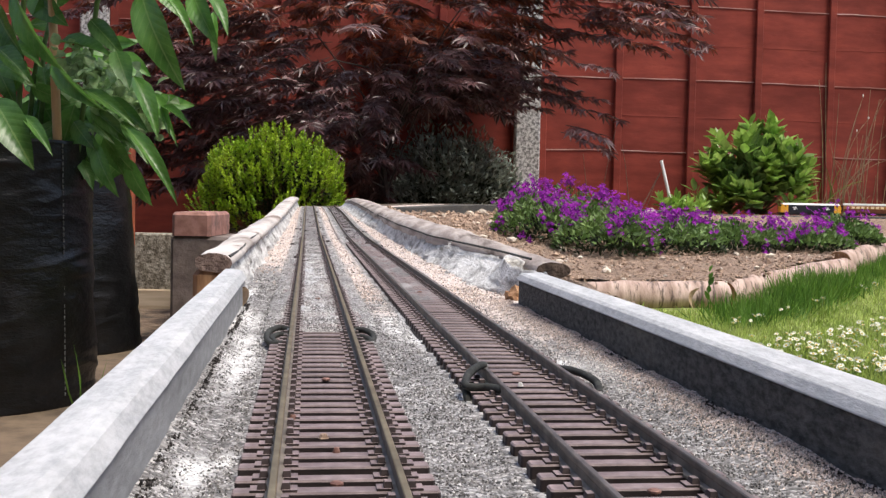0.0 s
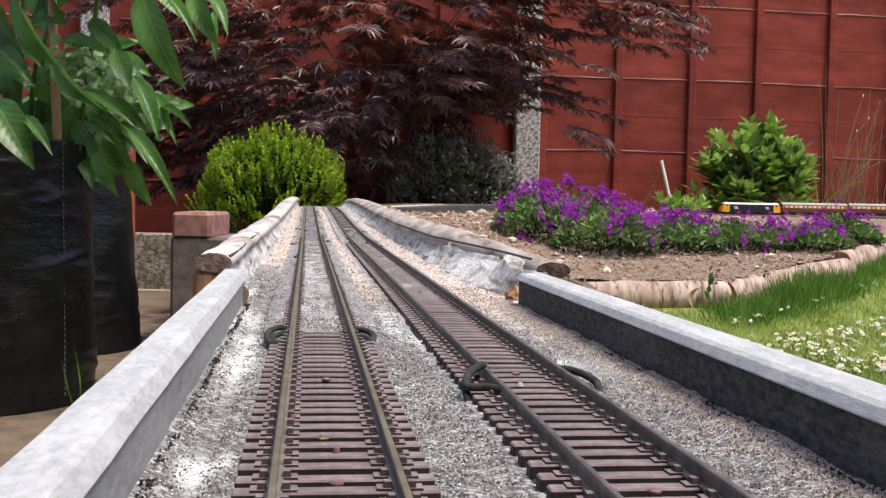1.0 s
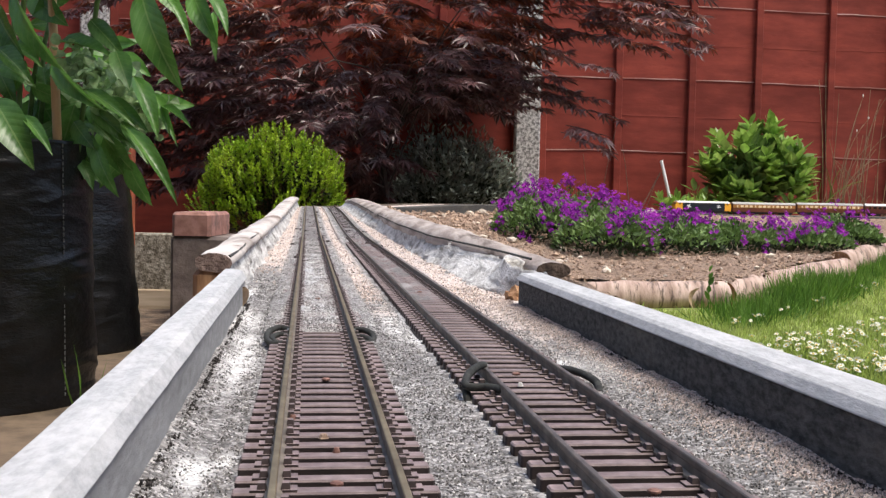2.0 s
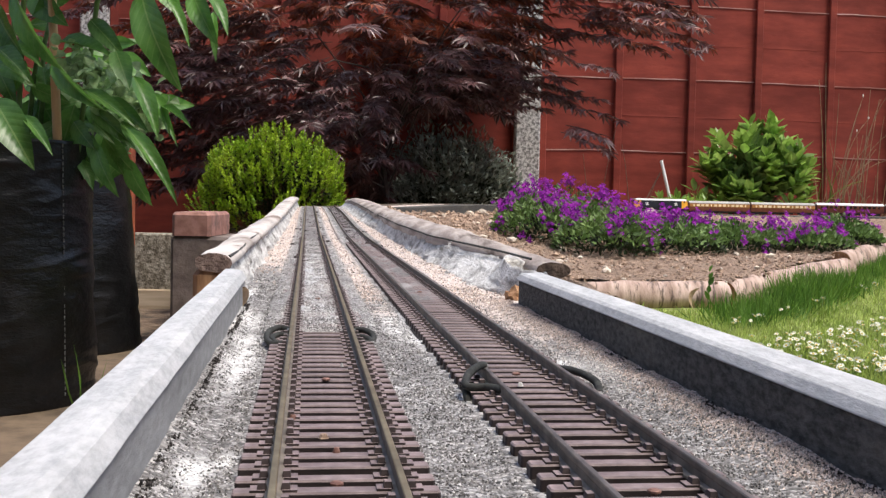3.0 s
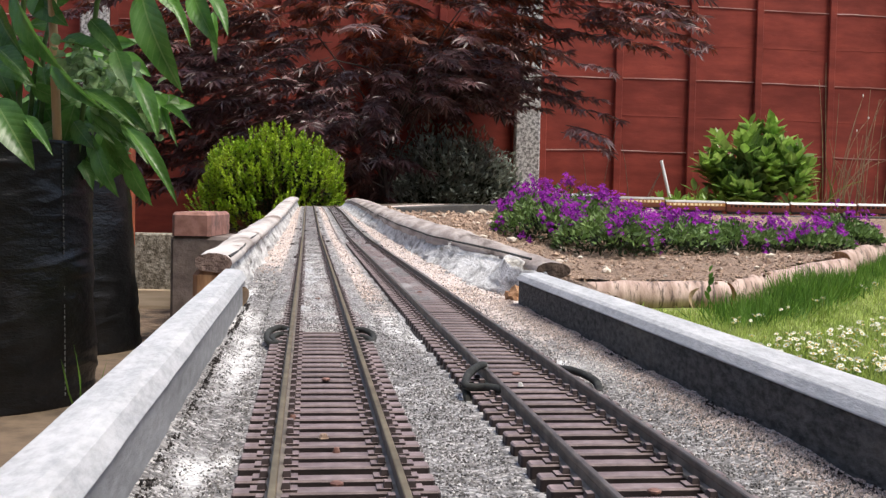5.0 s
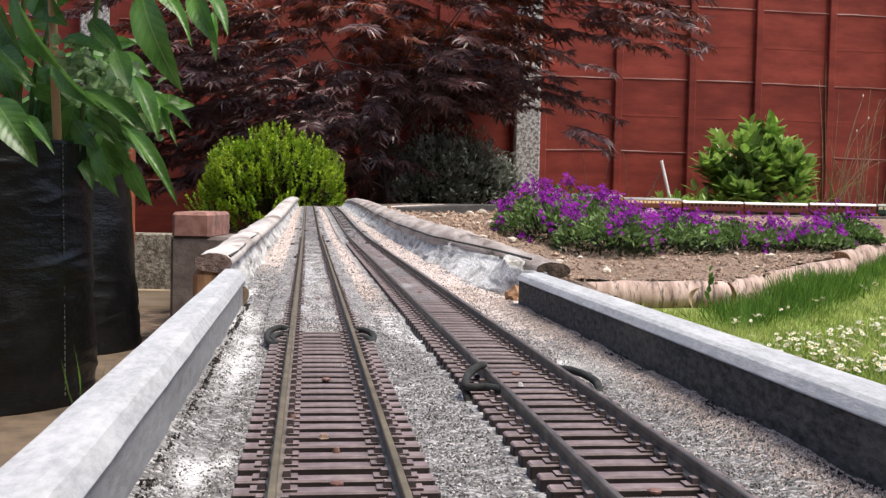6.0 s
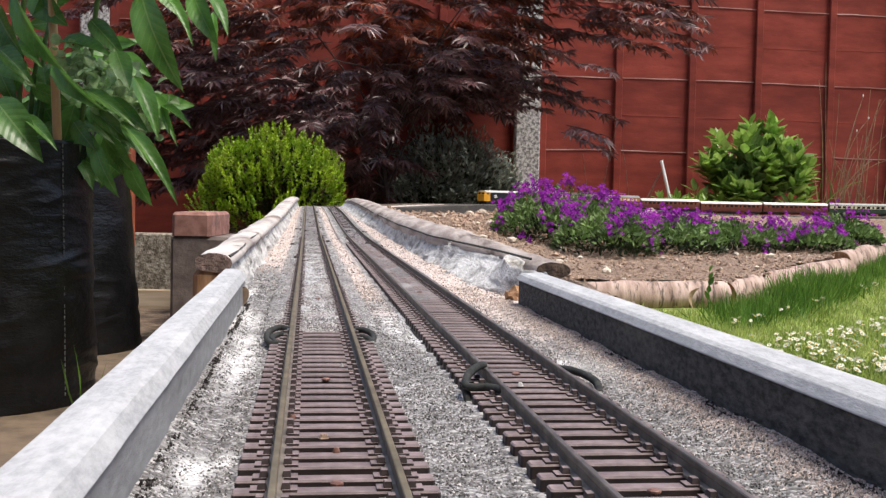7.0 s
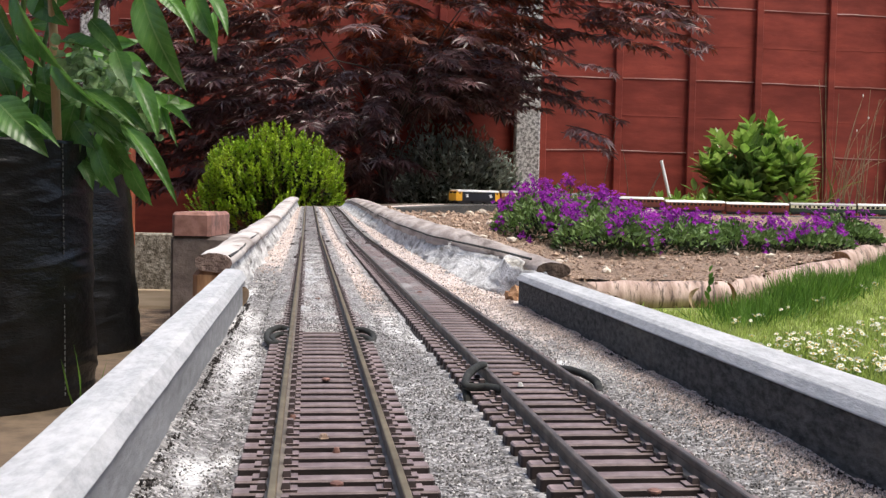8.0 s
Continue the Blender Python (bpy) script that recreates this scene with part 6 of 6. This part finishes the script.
def litter():
    rng = random.Random(6)
    # a curled dead leaf by the end of each kerb, one by the birch log, weeds
    for at, size, turn in ((along(-0.0218, 0.392, 0.0105), 0.0120, 0.3), (Vector((0.528, 2.20, -0.128)), 0.046, 0.9)):
        g = big_leaf_geo(rng, 1.0, 0.45, 1.4)
        ob = link("dead_leaf", g, [M["leaf_litter"], M["twig"]], smooth=True)
        tagged(ob, "curled brown dead leaf", "leaf", "fallen leaves")
        ob.matrix_basis = Matrix.Translation(at) @ Euler((-1.45, 0.25, turn)).to_matrix().to_4x4() @ Matrix.Scale(size, 4)
    for x, y, h in ((0.556, 2.235, 0.10), (-0.472, 1.40, 0.0)):
        g = Geo()
        base = lawn_z(x, y) if x > 0 else -0.266
        for k in range(7):
            d = Vector((rng.uniform(-0.7, 0.7), rng.uniform(-0.5, 0.3), 1))
            leaf(g, "oval" if x > 0 else "blade", (x, y, base + 0.015 * k * (x > 0)), d, rng.uniform(0.016, 0.026) if x > 0 else rng.uniform(0.07, 0.125), rng.uniform(0.4, 1.4), 0, 1.0 if x > 0 else 0.5)
        tagged(link("weed", g, M["grass_long"]), "small green weed growing by an edge", "weed", "weeds")


# ---- train ----
def coach_body(g, length, width, floor, eaves, m=0, dome=0.0):
    """A carriage side with a slight tumblehome, built about its middle, y along it."""
    sec = [(-width / 2 * 0.94, floor), (-width / 2, floor + 0.008), (-width / 2, eaves - 0.004), (-width / 2 * 0.96, eaves), (width / 2 * 0.96, eaves), (width / 2, eaves - 0.004), (width / 2, floor + 0.008), (width / 2 * 0.94, floor)]
    g.sweep([(Vector((0, -length / 2, 0)), Vector((1, 0, 0))), (Vector((0, length / 2, 0)), Vector((1, 0, 0)))], sec, m)


def bogie(y, wheels, parent):
    b = Geo()
    b.box((0.026, wheels[-1] - wheels[0] + 0.016, 0.006), (0, y, 0.0148), bevel=0.001)
    for sx in (-1, 1):
        b.box((0.003, wheels[-1] - wheels[0] + 0.014, 0.005), (sx * 0.0125, y, 0.0105))
    bo = link("bogie", b, M["black"], parent)
    for w in wheels:
        g = Geo()
        for sx in (-1, 1):
            g.tube([(sx * 0.0074, y + w, 0.0118), (sx * 0.0098, y + w, 0.0118)], [0.0061, 0.0058], 14)
        g.tube([(-0.0098, y + w, 0.0118), (0.0098, y + w, 0.0118)], [0.001, 0.001], 6)
        link("wheelset", g, M["wheel"], bo)


def carriage(lower, upper, roof, glazing, label, length=0.243, split=0.030, window_rows=13):
    c = tagged(empty("railway_coach"), label, "railway coach", "passenger train")
    floor, eaves, w = 0.0175, 0.0490, 0.0365
    g = Geo()
    coach_body(g, length, w, floor, eaves)
    outward(link("body", g, lower, c))
    g = Geo()
    g.box((w + 0.0006, length - 0.003, 0.0115), (0, 0, 0.0395))
    link("window_band", g, upper, c)
    g = Geo()
    n = 8
    sec = [(w / 2 * math.cos(math.pi * (1 - i / n)), eaves - 0.001 + 0.0085 * math.sin(math.pi * i / n)) for i in range(n + 1)] + [(w / 2, eaves - 0.002), (-w / 2, eaves - 0.002)]
    g.sweep([(Vector((0, -length / 2 + 0.001, 0)), Vector((1, 0, 0))), (Vector((0, length / 2 - 0.001, 0)), Vector((1, 0, 0)))], sec)
    outward(link("roof", g, roof, c))
    for i in range(window_rows):
        y = -length / 2 + 0.02 + (length - 0.04) * i / (window_rows - 1)
        for sx in (-1, 1):
            g = Geo()
            g.box((0.0008, 0.0125 if i % 4 else 0.006, 0.0085), (sx * (w / 2 + 0.0006), y, 0.0398), bevel=0.0002)
            link("window", g, glazing, c)
    g = Geo()
    g.box((0.028, length * 0.94, 0.004), (0, 0, 0.0165))
    g.box((0.022, length * 0.34, 0.006), (0, 0, 0.0125))
    link("underframe", g, M["black"], c)
    for sy in (-1, 1):
        bogie(sy * length * 0.36, (-0.017, 0.017), c)
        g = Geo()
        g.box((0.014, 0.006, 0.026), (0, sy * (length / 2 + 0.0025), 0.033))
        link("gangway", g, M["black"], c)
    return c


def locomotive():
    c = tagged(empty("diesel_locomotive"), "dark blue diesel locomotive with yellow ends and white roof", "locomotive", "passenger train")
    length, w, floor, eaves = 0.246, 0.0360, 0.0165, 0.0490
    g = Geo()
    coach_body(g, length - 0.060, w, floor, eaves)
    outward(link("body", g, M["rail_blue"], c))
    for sy in (-1, 1):
        g = Geo()
        y0, y1 = sy * (length / 2 - 0.0301), sy * length / 2
        x = w / 2
        vs = [(-x, y0, floor), (x, y0, floor), (x, y0, eaves), (-x, y0, eaves), (-x * 0.9, y1, floor), (x * 0.9, y1, floor), (x * 0.9, y1, eaves - 0.010), (-x * 0.9, y1, eaves - 0.010), (-x * 0.86, y1 - sy * 0.005, eaves), (x * 0.86, y1 - sy * 0.005, eaves)]
        g.add(vs, [(0, 1, 2, 3), (4, 5, 6, 7), (7, 6, 9, 8), (3, 2, 9, 8), (0, 1, 5, 4), (1, 2, 9, 6, 5), (0, 3, 8, 7, 4)])
        outward(link("cab", g, M["yellow"], c, "warning yellow cab end"))
        for sx in (-1, 1):
            g = Geo()
            g.box((0.012, 0.0012, 0.0075), (sx * 0.0075, y1 - sy * 0.0024, eaves - 0.0050), Matrix.Rotation(sy * radians(26), 3, "X"))
            link("windscreen", g, M["pane_dark"], c)
            g = Geo()
            g.box((0.001, 0.006, 0.0065), (sx * (x * 0.965 + 0.0004), y0 + sy * 0.012, eaves - 0.0058))
            link("cab_window", g, M["pane_dark"], c)
            g = Geo()
            g.tube([(sx * 0.012, y1, floor - 0.001), (sx * 0.012, y1 + sy * 0.006, floor - 0.001)], [0.002, 0.0026], 8)
            link("buffer", g, M["black"], c)
    g = Geo()
    n = 8
    sec = [(w / 2 * math.cos(math.pi * (1 - i / n)), eaves - 0.0005 + 0.0062 * math.sin(math.pi * i / n)) for i in range(n + 1)] + [(w / 2, eaves - 0.002), (-w / 2, eaves - 0.002)]
    g.sweep([(Vector((0, -length / 2 + 0.008, 0)), Vector((1, 0, 0))), (Vector((0, length / 2 - 0.008, 0)), Vector((1, 0, 0)))], sec)
    outward(link("roof", g, M["roof_white"], c))
    # white double-arrow style marking as plain crossed bars
    for sx in (-1, 1):
        for k in (-1, 1):
            g = Geo()
            for y in (-0.003, 0.003):
                g.box((0.0006, 0.015, 0.0030), (sx * (w / 2 + 0.0005), 0.066 * k + y * 0.6, 0.034 + y * 1.0))
            g.box((0.0006, 0.0034, 0.0130), (sx * (w / 2 + 0.0006), 0.066 * k, 0.034), Matrix.Rotation(0.5, 3, "X"))
            link("marking", g, M["white_paint"], c, "white crossed bars")
        g = Geo()
        for i in range(5):
            g.box((0.0008, 0.013, 0.007), (sx * (w / 2 + 0.0004), -0.03 + i * 0.017, 0.0430))
        link("grille", g, M["black"], c)
    g = Geo()
    g.box((0.028, length * 0.9, 0.004), (0, 0, 0.0150))
    g.box((0.026, 0.05, 0.009), (0, 0, 0.0125), bevel=0.001)
    link("underframe", g, M["black"], c)
    for sy in (-1, 1):
        bogie(sy * 0.075, (-0.027, 0.0, 0.027), c)
    return c


def build_train():
    pull = lambda: carriage(M["umber"], M["cream"], M["roof_grey"], M["pane_lit"], "cream and umber coach, windows coloured as if lit, grey roof", 0.265)
    cars = [locomotive(), pull(), pull()]
    for k in range(3):
        cars.append(carriage(M["maroon"], M["umber"], M["roof_white"], M["pane_dark"], "brown coach with a bright white roof", 0.265))
    cars.append(carriage(M["green_paint"], M["pale_cream"], M["roof_grey"], M["pane_dark"], "green and pale cream coach with grey roof", 0.265))
    cars.append(carriage(M["green_paint"], M["pale_cream"], M["roof_white"], M["pane_dark"], "green and pale cream coach with white roof", 0.265))
    cars.append(carriage(M["green_paint"], M["pale_cream"], M["roof_white"], M["pane_dark"], "green and pale cream coach with white roof", 0.265))
    lengths = [0.246] + [0.265] * 8
    return cars, lengths


# nose of the locomotive: seconds, metres along the line
NOSE = [(0.0, 5.282), (0.5, 5.158), (1.0, 5.032), (1.5, 4.920), (2.8, 4.664), (3.5, 4.540), (4.5, 4.346), (5.8, 4.092), (6.5, 3.956), (7.5, 3.765), (8.0, 3.700)]


def motions():
    gap = 0.0085
    ahead = 0.0
    for car, ln in zip(cars, lengths):
        rows = []
        for i in range(33):
            t = i * 0.25
            for (t0, a), (t1, b) in zip(NOSE, NOSE[1:]):
                if t0 <= t <= t1:
                    s = a + (b - a) * (t - t0) / (t1 - t0)
            s += ahead
            f, r = on_line(s + ln * 0.14)[0], on_line(s + ln * 0.86)[0]
            d = f - r
            rows.append((t, Matrix.Translation((f + r) / 2) @ Matrix.Rotation(math.atan2(-d.x, d.y), 4, "Z")))
        walk(car, rows)
        ahead += ln + gap
    # a breath of wind turns a few large leaves about their stalks: leaf, then seconds and degrees
    for k, turns in ((10, [(0, 0), (4.5, -0.3), (5.8, -2), (6.5, -6.8), (7.0, -7.6), (7.5, -7.8), (8, -12.5)]),
                     (11, [(0, 0), (4.5, -0.3), (5.8, -1.5), (6.5, -6), (7.0, -7), (7.5, -7), (8, -11)]),
                     (0, [(0, -0.5), (1.0, -0.8), (1.5, 0), (3.0, 1.4), (4.5, 1.2), (6.0, 1.0), (7.0, 0.6), (8, -0.8)]),
                     (1, [(0, 0), (0.5, -2), (1.0, -2.5), (1.5, 0), (3.0, 4), (3.5, 2.4), (4.5, 3), (6.0, 2), (7.0, 1.2), (8, -2)])):
        ob, at = swaying[k]
        walk(ob, [(t, Matrix.Translation(at.translation) @ Matrix.Rotation(radians(a), 4, "Y") @ Matrix.Translation(-at.translation) @ at) for t, a in turns])


grounds()
trackwork()
borders()
oddments()
fences()
pier()
birch_logs()
bed_plants()
swaying = bean_plants()
grass()
daisies()
stones()
stalks()
litter()
cars, lengths = build_train()
motions()
